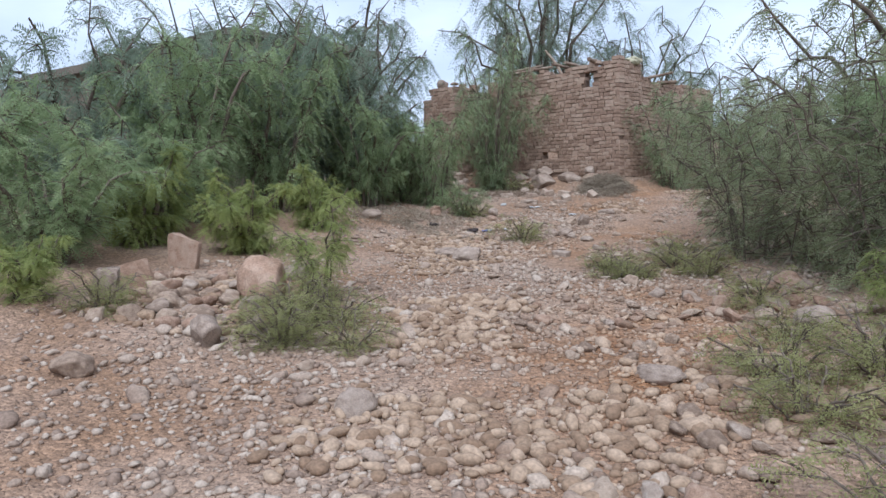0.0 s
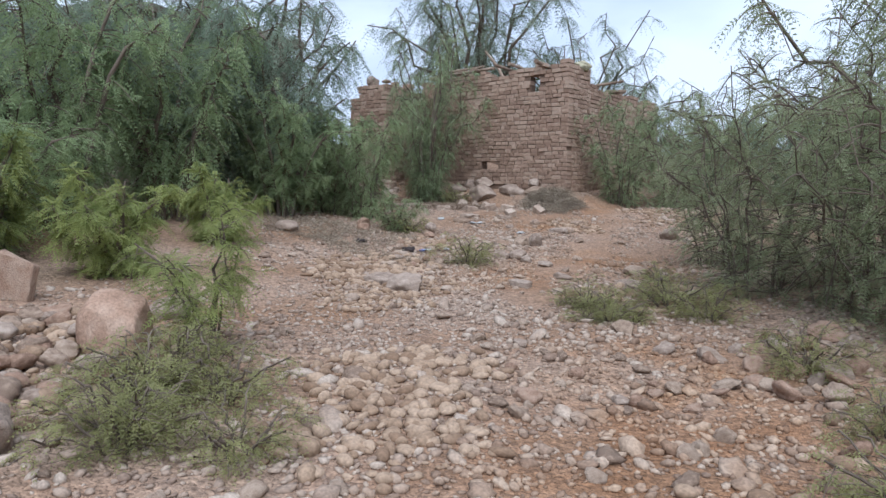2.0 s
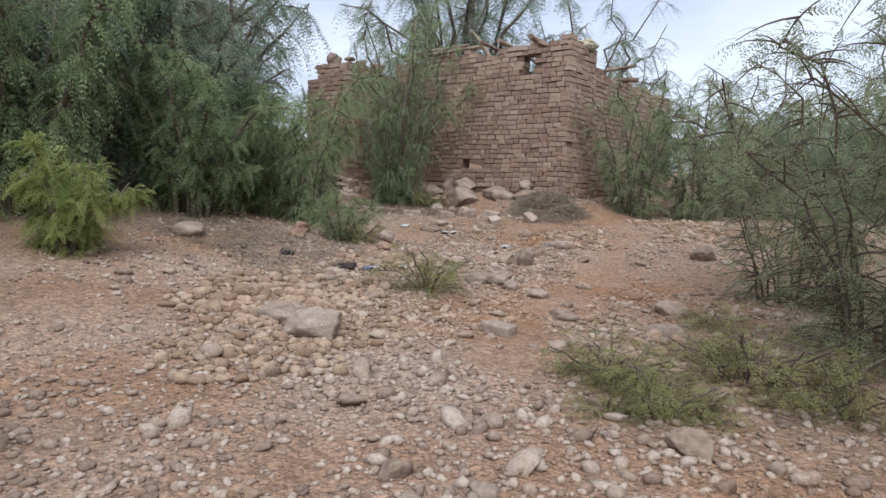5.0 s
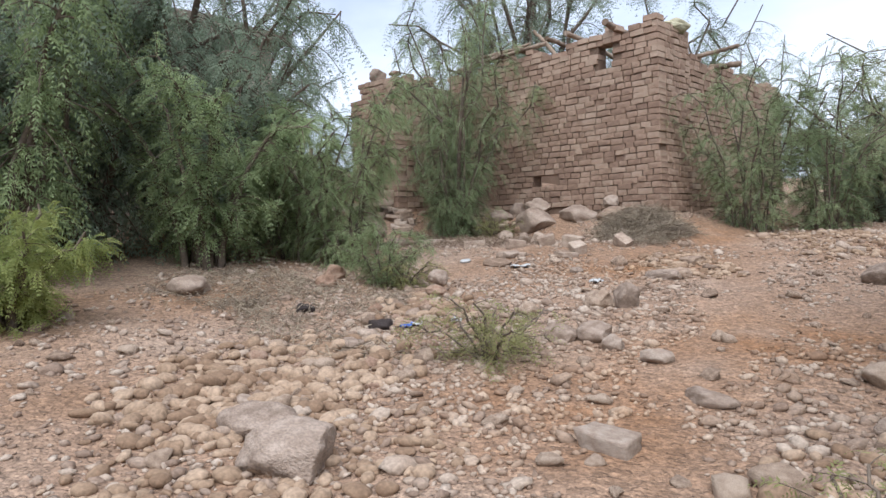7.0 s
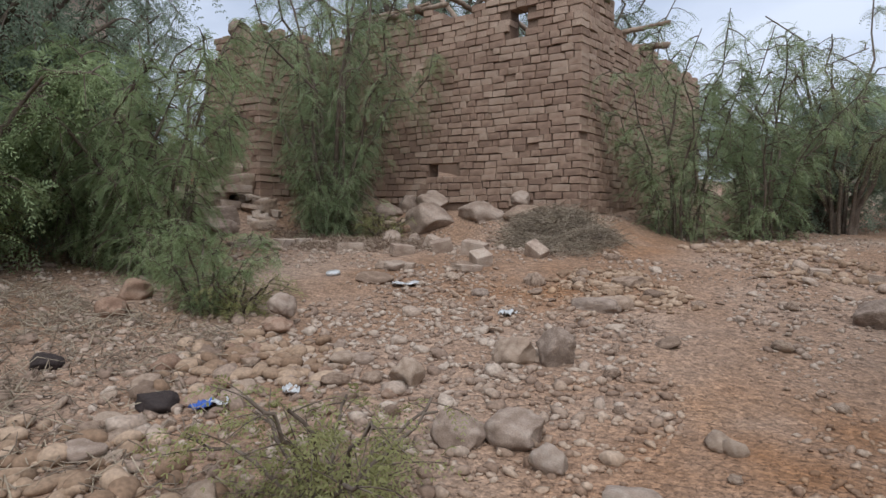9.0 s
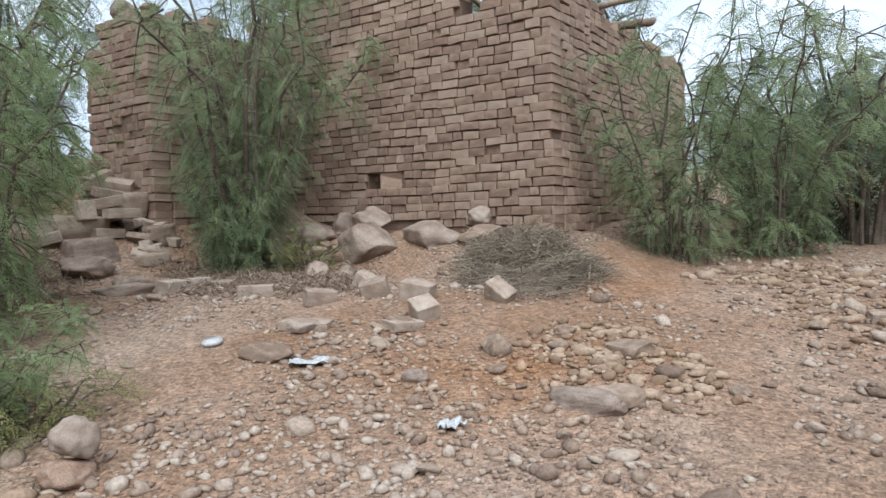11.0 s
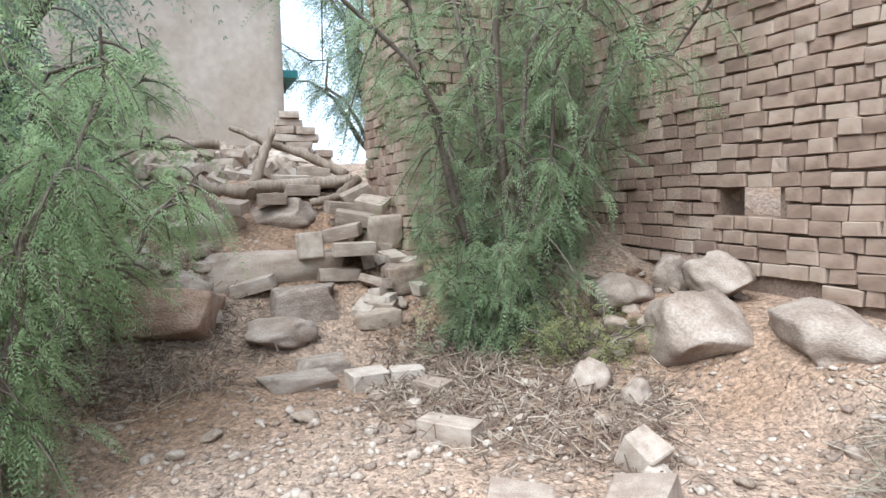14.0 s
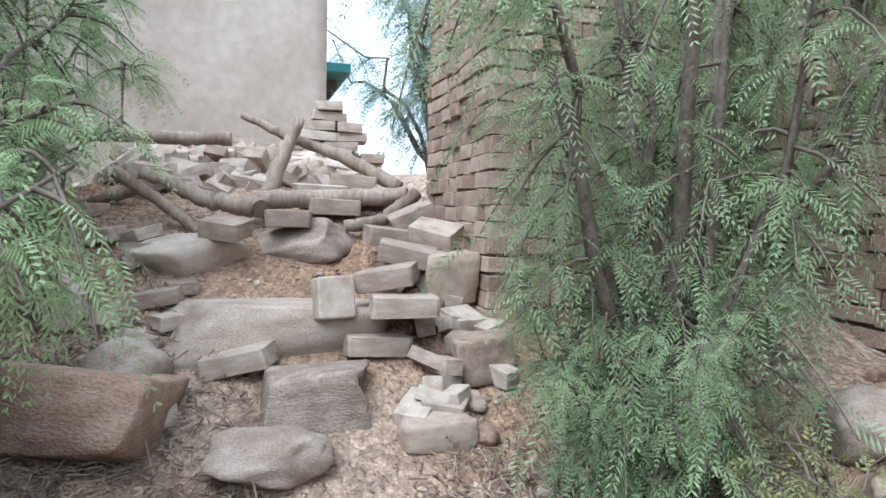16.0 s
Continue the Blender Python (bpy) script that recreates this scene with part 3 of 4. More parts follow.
for x, y, s, tr in ((-5.2, -6.9, 1.3, 0), (-7.0, -9.0, 0.95, 120), (-5.6, -11.8, 0.85, 75), (-8.4, 6.5, 1.5, 220), (-4.2, 9.0, 1.1, 100), (-17.0, 1.0, 1.1, 30)):
    grow(tree_a, x, y, s, tr)

grow(weed, -0.9, -5.9, 1.3, 0, label="low grey-green weed beside the bush in the gravel")
# against the ruin
grow(wtree, -3.95, -1.7, 1.0, 0, 1.14)
grow(wtree, -4.6, -0.75, 0.55, 130, 1.3, label="thin young pepper tree in the corner of the ruin")
grow(weed, -3.1, -1.35, 1.1, 70)
# right of the corner and far side
for x, y, s, tr, tall in ((2.6, 5.2, 1.2, 160, 1.0), (4.6, 7.4, 1.2, 40, 1.0), (7.5, 11.5, 1.3, 220, 1.0), (9.6, 4.5, 1.0, 80, 0.9)):
    grow(bush_b, x, y, s, tr, tall, label="blue-green pepper bush growing beside the ruined wall" if x < 3 else "")
for x, y, s, tr, tall in ((4.6, 12.5, 1.5, 10, 1.0), (6.6, 9.6, 1.3, 60, 1.0), (8.6, 8.2, 1.2, 110, 1.0), (1.6, 8.0, 1.3, 200, 1.0)):
    grow(bush_a, x, y, s, tr, tall)
for x, y, s, tr in ((3.2, 4.4, 1.15, 0), (6.4, 7.5, 1.2, 100), (14.0, 2.0, 1.5, 200), (6.0, 14.0, 1.4, 300), (9.3, -5.2, 1.5, 40), (12.2, -4.5, 1.6, 130), (10.4, 0.5, 1.4, 260)):
    grow(tree_s, x, y, s, tr)
# right bank of the wash
for x, y, s, tr, tall in ((11.2, -9.6, 1.15, 90, 1.0), (9.6, -6.2, 1.1, 210, 1.1)):
    grow(bush_a, x, y, s, tr, tall, label="broad green pepper bush on the stony bank")
for x, y, s, tr, tall in ((13.0, -11.5, 1.1, 250, 1.0), (12.4, -7.4, 1.3, 30, 1.1)):
    grow(bush_b, x, y, s, tr, tall)
for x, y, s, tr, tall in ((8.6, -8.4, 1.1, 0, 1.1), (7.2, -7.6, 0.95, 120, 1.0), (6.0, -5.0, 0.8, 45, 1.0), (9.7, -9.6, 1.0, 250, 1.05), (8.8, -6.6, 1.1, 170, 1.15)):
    grow(open_bush, x, y, s, tr, tall)
grow(tree_s, 11.0, -6.4, 1.15, 60)
grow(tree_s, 13.6, -9.0, 1.1, 190)
for x, y, s, tr in ((5.6, -9.5, 0.9, 0), (6.1, -9.9, 0.8, 80), (2.4, -7.9, 1.15, 130), (5.3, -15.5, 1.0, 200), (4.6, -15.0, 1.1, 20), (8.4, -10.7, 1.0, 300), (10.2, -12.8, 1.2, 50), (11.0, -14.0, 1.2, 140), (9.2, -12.0, 0.8, 20), (7.0, -9.0, 1.0, 250), (3.0, -16.6, 1.1, 170), (10.0, -14.0, 1.0, 30), (10.9, -15.2, 1.1, 110), (9.5, -13.2, 1.1, 210), (11.6, -13.0, 1.1, 75), (5.9, -15.0, 0.9, 10), (6.4, -8.7, 1.2, 33), (4.9, -14.5, 1.1, 60), (5.1, -15.4, 1.0, 150), (4.4, -14.7, 1.2, 240)):
    grow(weed, x, y, s, tr)
for x, y, s, tr in ((5.40, -9.48, 0.42, 0), (5.88, -9.43, 0.50, 60), (6.01, -8.32, 0.55, 120), (5.83, -10.08, 0.40, 180), (6.30, -9.67, 0.50, 240), (5.51, -6.91, 0.50, 300)):
    grow(weed, x, y, s * 1.35, tr, 0.65, label="sparse olive-green weed sprouting at the side of the path")
grow(sapling, 3.75, -13.95, 1.15, 0)
grow(sapling, 10.0, -11.4, 0.6, 100)
# beside the steps
grow(near_l, -4.7, -5.85, 1.05, 0, 1.1)
grow(near_l, -6.4, -5.7, 0.9, 140)
grow(near_l, -2.7, -5.7, 0.95, 250, 1.15)
grow(near_l, -1.15, -6.1, 0.5, 160, 0.7, label="low green pepper bush spreading over the gravel")
grow(near_l, -3.5, -6.0, 0.95, 70, 1.1)
grow(corner_bush, 1.15, 1.35, 1.0, 40, 1.15, label="blue-green pepper bush growing beside the ruined wall")
grow(corner_bush, 2.2, 2.7, 1.05, 200, 1.0, label="blue-green pepper bush growing beside the ruined wall")
grow(corner_bush, -3.8, -2.0, 0.5, 300, 0.8, label="low green pepper shoots at the foot of the tree")

# ---- stones ----
STONES = [rock_mesh("stone", 2, M_STONE, 100 + i) for i in range(10)]
HEAP = [rock_mesh("heap_stone", 3, (M_STONE, M_STONE, M_REDSTONE, M_STONE, M_PALESTONE, M_REDSTONE)[i % 6], 300 + i) for i in range(12)]


def rock(x, y, sx, sy, sz, mat, seed, label, turn=0.0, tilt=0.0, lift=0.32, category="rock", sub=4, flats=6, rough=0.2, z=None, name="rock", boxy=0.0):
    me = block_mesh(name, mat, seed, 0.08 + 0.3 * boxy, max(0.08, rough * 0.5)) if boxy >= 0.3 else rock_mesh(name, sub, mat, seed, rough, flats, True, boxy)
    ob = new(name, me)
    zz = (ground_full(x, y) if z is None else z) + sz * lift
    ob.matrix_basis = Matrix.Translation((x, y, zz)) @ Euler((0, radians(tilt), radians(turn))).to_matrix().to_4x4() @ Matrix.Diagonal((sx, sy, sz, 1))
    return tagged(ob, label, category)


rock(-2.1, -8.5, 0.33, 0.26, 0.17, M_PALESTONE, 1, "large flat pale stone under the trees")
rock(2.95, -10.15, 0.36, 0.28, 0.22, M_GREYSTONE, 2, "dark grey pitted boulder half sunk in gravel", boxy=0.25)
rock(3.4, -14.6, 0.44, 0.36, 0.50, M_REDSTONE, 3, "brown upright boulder on the bank", rough=0.1, flats=12, lift=0.45)
rock(3.95, -15.05, 0.26, 0.16, 0.15, M_STONE, 203, "orange-tan stone at the foot of the brown boulder", rough=0.12, flats=10)
rock(2.35, -13.6, 0.30, 0.28, 0.2, M_GREYSTONE, 4, "grey rounded boulder on the stone bank")
rock(4.85, -16.1, 0.27, 0.2, 0.22, M_GREYSTONE, 5, "grey boulder in the pile of stones")
rock(4.9, -17.4, 0.25, 0.18, 0.14, M_STONE, 120, "flat tan stone at the foot of the heap")
rock(3.65, -14.8, 0.16, 0.14, 0.12, M_REDSTONE, 121, "orange cobble on the bank")
rock(1.16, -14.81, 0.25, 0.06, 0.27, M_REDSTONE, 6, "red-brown upright slab of broken stone", turn=38, tilt=14, lift=0.75, boxy=0.3)
rock(2.25, -15.92, 0.26, 0.06, 0.22, M_REDSTONE, 7, "red-brown broken slab standing on edge", turn=52, tilt=-6, lift=0.75, boxy=0.3)
rock(2.75, -16.43, 0.17, 0.06, 0.24, M_GREYSTONE, 8, "small grey standing slab beside the red one", turn=48, tilt=10, lift=0.75, boxy=0.3)
rock(-0.13, -6.02, 0.13, 0.13, 0.12, M_PALESTONE, 9, "pale round stone stacked on another", z=-0.94)
rock(-0.11, -6.08, 0.15, 0.14, 0.1, M_REDSTONE, 10, "orange-tan round stone under a pale one")
rock(2.03, -5.6, 0.18, 0.16, 0.15, M_STONE, 11, "rounded tan boulder beside a grey one", lift=0.5)
rock(2.33, -5.46, 0.17, 0.16, 0.16, M_GREYSTONE, 12, "rounded grey boulder beside a tan one", lift=0.5)
rock(2.47, -6.95, 0.16, 0.15, 0.13, M_PALESTONE, 13, "pale rounded stone in the wash", lift=0.5)
rock(2.73, -6.77, 0.18, 0.15, 0.13, M_PALESTONE, 14, "broad pale stone in the wash", lift=0.5)
rock(3.02, -6.93, 0.11, 0.1, 0.09, M_PALESTONE, 113, "small round pale stone in the wash", lift=0.5)
rock(1.63, -6.4, 0.15, 0.12, 0.12, M_STONE, 114, "orange-tan cobble beside the path", lift=0.5)
rock(1.9, -3.85, 0.3, 0.14, 0.09, M_GREYSTONE, 115, "wide low grey stone in the gravel")
rock(4.22, -7.75, 0.2, 0.12, 0.07, M_PALESTONE, 15, "flat tan stone in the path")
rock(4.16, -8.9, 0.15, 0.1, 0.07, M_PALESTONE, 116, "flat three-cornered stone in the path", boxy=0.3)
rock(2.05, -3.7, 0.22, 0.17, 0.10, M_STONE, 16, "broad brown stone half buried in the path", boxy=0.2)
rock(0.86, -3.15, 0.12, 0.1, 0.1, M_STONE, 117, "yellowish cobble in the gravel")
rock(0.67, -4.0, 0.12, 0.09, 0.06, M_GREYSTONE, 118, "flat grey cobble in the gravel")
rock(5.4, -13.5, 0.15, 0.13, 0.1, M_STONE, 18, "orange-tan cobble in the wash")
rock(7.39, -16.05, 0.2, 0.15, 0.14, M_GREYSTONE, 19, "large grey-brown cobble in the gravel")
rock(8.8, -13.85, 0.24, 0.15, 0.11, M_GREYSTONE, 20, "flat brown stone on the side of the wash")
rock(9.3, -11.5, 0.24, 0.2, 0.15, M_GREYSTONE, 21, "grey stone on the bank")
rock(8.4, -9.65, 0.2, 0.15, 0.13, M_REDSTONE, 22, "reddish stone below the bank bushes")
rock(6.5, -10.4, 0.16, 0.13, 0.11, M_STONE, 23, "tan cobble at the side of the path")
rock(2.2, -9.95, 0.32, 0.22, 0.15, M_GREYSTONE, 24, "broad flat grey-brown stone in the wash", boxy=0.2)
rock(-1.4, -6.9, 0.18, 0.14, 0.13, M_REDSTONE, 25, "brown stone below the bushes")
rock(-1.9, -6.4, 0.22, 0.18, 0.14, M_REDSTONE, 26, "rusty brown stone at the foot of the bush")
rock(4.2, -2.9, 0.28, 0.22, 0.2, M_GREYSTONE, 27, "grey boulder at the edge of the path")
rock(0.72, -7.7, 0.15, 0.12, 0.1, M_DARK, 28, "blackened stone among pale cobbles")
rock(-0.5, -7.85, 0.15, 0.12, 0.09, M_DARK, 29, "dark charred lump on the leaf litter")
rock(1.89, -2.86, 0.22, 0.13, 0.10, M_STONE, 140, "yellowish flat stone beside the pebbles", rough=0.12)
rock(0.9, -3.2, 0.13, 0.10, 0.11, M_STONE, 141, "yellowish round stone in the pebbles", rough=0.12)
rock(-0.86, -3.68, 0.24, 0.15, 0.09, M_PALESTONE, 142, "flat pale stone in the dust", rough=0.12)
rock(-0.6, -4.3, 0.28, 0.17, 0.08, M_STONE, 143, "broad brown stone flush with the ground", rough=0.12)
rock(-0.14, -3.14, 0.20, 0.12, 0.08, M_STONE, 144, "flat brown stone below the fallen bricks", rough=0.12)
rock(3.49, -7.08, 0.16, 0.13, 0.09, M_PALESTONE, 145, "pale flat stone beside the track", rough=0.12)
rock(5.05, -6.75, 0.20, 0.15, 0.13, M_STONE, 146, "brown stone at the edge of the bank", rough=0.14)
rock(5.35, -7.65, 0.22, 0.14, 0.11, M_GREYSTONE, 147, "flat grey stone at the edge of the bank", rough=0.14)
rock(5.05, -8.85, 0.16, 0.11, 0.10, M_STONE, 148, "tan stone at the edge of the weeds", rough=0.14)
# heaps of stones on the banks
hr = random.Random(12)
for cx, cy, rad, cnt, lo, hi, words in ((3.0, -15.3, 1.5, 85, 0.08, 0.17, "rounded grey-brown stone heaped on the bank"), (9.2, -11.9, 1.6, 32, 0.05, 0.13, "grey stone lying on the bank"), (1.3, -8.6, 1.3, 36, 0.05, 0.11, "rounded tan cobble in a spread of stones"), (0.9, -6.9, 0.9, 30, 0.05, 0.10, "rounded tan cobble in a spread of stones"), (-4.2, -2.2, 0.9, 12, 0.05, 0.10, "dusty stone tumbled below the wall"), (-3.3, -0.65, 0.85, 36, 0.05, 0.13, "pale stone tumbled at the wall foot"), (6.9, -12.0, 1.2, 16, 0.05, 0.1, "grey cobble beside the path"), (10.4, -15.0, 1.3, 34, 0.05, 0.12, "dark grey stone lying among weeds on the bank"), (8.0, -10.6, 1.0, 18, 0.06, 0.14, "grey-brown stone lying on the bank")):
    for k in range(cnt):
        a, q = hr.uniform(0, 6.283), rad * math.sqrt(hr.random())
        x, y = cx + q * math.cos(a), cy + q * math.sin(a)
        s = hr.uniform(lo, hi)
        ob = new("heap_stone", hr.choice(HEAP))
        ob.matrix_basis = Matrix.Translation((x, y, ground_full(x, y) + s * 0.25 + (0.10 * (1 - q / rad) if rad > 1.4 else 0) * hr.random())) @ Euler((hr.gauss(0, 0.3), hr.gauss(0, 0.3), hr.uniform(0, 6))).to_matrix().to_4x4() @ Matrix.Diagonal((s * hr.uniform(0.9, 1.4), s, s * hr.uniform(0.5, 0.8), 1))
        tagged(ob, words, "stone", "stones of a heap")
# boulders at the foot of the wall
rock(-2.40, -0.92, 0.56, 0.48, 0.44, M_PALESTONE, 233, "big weathered tan boulder at the foot of the wall", lift=0.2, rough=0.2, flats=26)
rock(-1.55, -0.58, 0.60, 0.36, 0.28, M_PALESTONE, 234, "long low boulder along the wall foot", lift=0.12, rough=0.2, flats=26, boxy=0.2)
rock(-0.85, -0.45, 0.46, 0.32, 0.22, M_STONE, 235, "low tan boulder at the end of the ledge", lift=0.12, rough=0.2, flats=26, boxy=0.2)
rock(-2.75, -0.34, 0.36, 0.22, 0.2, M_PALESTONE, 33, "tilted boulder under the broken courses", lift=0.9, tilt=15)
rock(-0.95, -0.3, 0.17, 0.14, 0.15, M_PALESTONE, 34, "pale stone resting on the ledge", z=0.22)
rock(-2.6, -1.72, 0.2, 0.16, 0.2, M_PALESTONE, 35, "angular grey stone beside the tree", flats=10)
rock(-2.2, -1.6, 0.14, 0.11, 0.12, M_PALESTONE, 36, "small angular stone beside the boulder", flats=10)
rock(-3.5, -0.75, 0.3, 0.26, 0.22, M_PALESTONE, 37, "pale rubble stone behind the tree")
rock(-3.3, -0.35, 0.26, 0.2, 0.2, M_GREYSTONE, 38, "grey rubble stone against the wall", lift=0.6)
# stones of the steps
rock(-4.4, -3.7, 0.27, 0.36, 0.17, M_PALESTONE, 40, "smooth pale grey stepping stone", z=-0.26, boxy=0.15)
rock(-4.82, -3.42, 0.19, 0.31, 0.16, M_GREYSTONE, 41, "broad grey stone forming a step", z=-0.08, boxy=0.4, rough=0.12)
rock(-4.7, -4.52, 0.26, 0.42, 0.24, M_REDSTONE, 42, "rusty brown angular block beside the steps", z=-0.1, flats=4, rough=0.08, tilt=-18, turn=-18, boxy=0.5)
rock(-5.1, -4.45, 0.22, 0.24, 0.2, M_PALESTONE, 43, "pale stone behind the rusty block")
rock(-6.1, -4.2, 0.25, 0.42, 0.21, M_RUBBLE, 44, "long smooth whitish boulder under the logs", turn=10, z=0.62, rough=0.1)
rock(-3.66, -3.62, 0.14, 0.3, 0.08, M_PALESTONE, 45, "flat slab at the foot of the steps", boxy=0.4)
rock(-3.88, -3.42, 0.13, 0.2, 0.08, M_PALESTONE, 46, "small flat slab at the foot of the steps", boxy=0.4)
rock(-5.6, -4.95, 0.2, 0.2, 0.15, M_GREYSTONE, 47, "grey stone in the leaf litter")
rock(-4.5, -2.78, 0.15, 0.2, 0.1, M_STONE, 48, "brown stone under the tree by the steps", boxy=0.3)
rock(-5.0, -2.35, 0.2, 0.2, 0.16, M_STONE, 49, "earthy rubble stone beside the steps", boxy=0.35)
rock(-5.7, -2.4, 0.24, 0.18, 0.2, M_STONE, 50, "earthy rubble stone under the wing wall", boxy=0.35)
# the earthen ledge that makes the third step
rock(-5.55, -3.5, 0.38, 0.78, 0.24, M_RUBBLE, 51, "eroded earthen ledge forming a step", z=0.1, category="step", flats=3, boxy=0.5, rough=0.14)
rock(-6.3, -3.3, 0.35, 0.5, 0.2, M_PALESTONE, 52, "flat rock slab on top of the steps", z=0.72)


def loose_brick(x, y, z, length, wide, high, turn, rx, ry, seed, label, mesh=None, group=""):
    ob = new("loose_brick", LOOSE[seed % 8] if mesh is None else mesh)
    ob.matrix_basis = Matrix.Translation((x, y, z)) @ Euler((radians(rx), radians(ry), radians(turn))).to_matrix().to_4x4() @ Matrix.Diagonal((length, wide, high, 1))
    return tagged(ob, label, "brick", group)


# bricks fallen in front of the wall
for i, (x, y, le, w, h, tr, rx, ry) in enumerate(((-2.28, -2.95, 0.42, 0.22, 0.17, 40, 0, 0), (-1.25, -3.0, 0.36, 0.24, 0.2, 60, 8, 6), (-1.35, -2.2, 0.24, 0.22, 0.28, 20, 12, 30), (-0.95, -2.5, 0.34, 0.26, 0.24, 35, 10, -14),
                                                  (-0.5, -2.35, 0.38, 0.27, 0.28, 15, 6, 10), (-0.1, -2.8, 0.3, 0.28, 0.26, -30, 14, 20), (0.25, -1.95, 0.34, 0.24, 0.24, -10, 20, 30), (-0.15, -1.2, 0.22, 0.15, 0.18, 30, 10, 30),
                                                  (4.1, -1.2, 0.22, 0.18, 0.14, 60, 4, 8), (3.5, -1.0, 0.26, 0.18, 0.12, 20, 6, 3), (-3.1, -2.75, 0.3, 0.2, 0.16, 30, 3, 2), (-3.5, -3.15, 0.36, 0.24, 0.2, 100, 4, 0), (-3.42, -2.85, 0.3, 0.2, 0.2, 85, 0, 0), (-0.82, -3.62, 0.5, 0.3, 0.1, 30, 2, 3), (-0.08, -3.15, 0.36, 0.3, 0.1, 70, 3, 2))):
    loose_brick(x, y, ground_full(x, y) + h * 0.28, le * 0.88, w * 0.82, h * 0.76, tr, rx, ry, i, "broken tan brick fallen on the ground by the wall", group="fallen bricks before the wall")
# bricks on the steps
for i, (x, y, z, le, tr, rx, ry) in enumerate(((-5.1, -3.85, 0.14, 0.42, 68, 3, -14), (-5.17, -3.0, 0.2, 0.42, 92, 0, 3), (-5.05, -2.85, 0.46, 0.42, 86, 0, 0), (-5.25, -2.92, 0.62, 0.4, 60, 5, -12), (-5.15, -3.28, 0.5, 0.26, 10, 0, 75),
                                               (-5.6, -2.7, 0.75, 0.4, 75, 8, 10), (-5.9, -2.75, 0.86, 0.42, 95, 4, 6), (-5.75, -2.45, 0.9, 0.36, 50, 20, 10), (-6.1, -2.55, 1.02, 0.36, 80, 10, -25), (-6.2, -3.5, 0.98, 0.34, 85, 0, 0),
                                               (-6.6, -3.1, 1.08, 0.42, 90, 2, 2), (-6.75, -3.2, 1.2, 0.42, 95, 4, 0), (-6.9, -2.9, 1.3, 0.4, 85, 0, 5), (-6.0, -3.95, 0.9, 0.3, 60, 10, 5))):
    loose_brick(x, y, z, le, 0.24, 0.13, tr, rx, ry, i + 3, "dusty tan mud brick lying on the rubble steps", group="bricks on the steps")
sr = random.Random(44)
for i in range(46):
    d = sr.random()
    x = -4.6 - 2.3 * d
    y = (-2.55 + sr.uniform(-0.3, 0.35)) if i % 3 else (-4.5 + sr.uniform(-0.5, 0.3))
    if x < -5.2 and y > -2.35:
        y = -2.45
    loose_brick(x, y, ground_full(x, y) + 0.04 + 0.1 * sr.random() * (i % 3 > 0), sr.uniform(0.12, 0.34), sr.uniform(0.12, 0.24), sr.uniform(0.08, 0.13), sr.uniform(0, 180), sr.gauss(0, 14), sr.gauss(0, 14), i, "chunk of dusty mud brick lying beside the steps", group="bricks on the steps")
# the heap of rubble bricks in front of the plastered wall
rr = random.Random(5)
for i in range(190):
    y = rr.uniform(-5.0, -2.55)
    d = rr.random()
    x = -7.25 - 1.9 * d
    crest = 1.28 + 0.55 * d - 0.06 * abs(y + 3.6)
    z = crest - rr.random() ** 2 * 0.3
    loose_brick(x, y, z, rr.uniform(0.24, 0.42), 0.22, rr.uniform(0.11, 0.15), rr.uniform(0, 180), rr.gauss(0, 22), rr.gauss(0, 22), i, "dusty tan mud brick tumbled in a rubble heap", group="rubble heap")
# the stump of brickwork stepping down from the corner of the house
for k in range(11):
    y0, y1 = -3.05 - 0.06 * (10 - k), -2.78 + 0.07 * (10 - k)
    yy = y0
    while yy < y1 - 0.1:
        w = rr.uniform(0.28, 0.42)
        loose_brick(-8.75 + rr.uniform(-0.05, 0.05), yy + w / 2, 1.08 + 0.115 * k, w - 0.015, 0.3, 0.106, 90 + rr.gauss(0, 4), rr.gauss(0, 2), rr.gauss(0, 2), k, "stacked mud brick of a broken pier beside the house", group="broken brick pier")
        yy += w
heap = bmesh.new()
bmesh.ops.create_grid(heap, x_segments=24, y_segments=30, size=0.5)
for v in heap.verts:
    a, b = v.co.x + 0.5, v.co.y + 0.5
    x, y = -6.9 - 2.6 * a, -6.2 + 4.3 * b
    edge = sstep(0, 0.12, a) * sstep(0, 0.25, b) * sstep(1, 0.88, b)
    v.co = Vector((x, y, ground_z(x, y) - 0.18 + edge * (0.02 + 0.38 * a + 0.1 * noise.noise((x * 3, y * 3, 0)))))
tagged(part("rubble_mound", heap, M_RUBBLE, None, "", True), "mound of crumbled mud and dust under the fallen bricks", "rubble")


def log(points, r0, r1, seed, label, knots=0.045):
    r = np.random.default_rng(seed)
    pts = np.array(points, float)
    t = np.linspace(0, 1, 22)
    k = np.linspace(0, 1, len(pts))
    P = np.stack([np.interp(t, k, pts[:, a]) for a in range(3)], -1)
    P[1:-1] = (P[:-2] + 2 * P[1:-1] + P[2:]) / 4
    P += r.normal(size=P.shape) * r0 * 0.10
    V, F = tube(P, (r0 + (r1 - r0) * t) * (1 + knots * r.normal(size=22)), 10)
    n = 10
    ends = [tuple(range(n))[::-1], tuple(range(len(V) - n, len(V)))]
    me = bpy.data.meshes.new("log")
    me.from_pydata([tuple(v) for v in V], [], [tuple(f) for f in F] + ends)
    for p in me.polygons:
        p.use_smooth = len(p.vertices) == 4
    me.materials.append(M_WOOD)
    return tagged(put("log", me), label, "log")


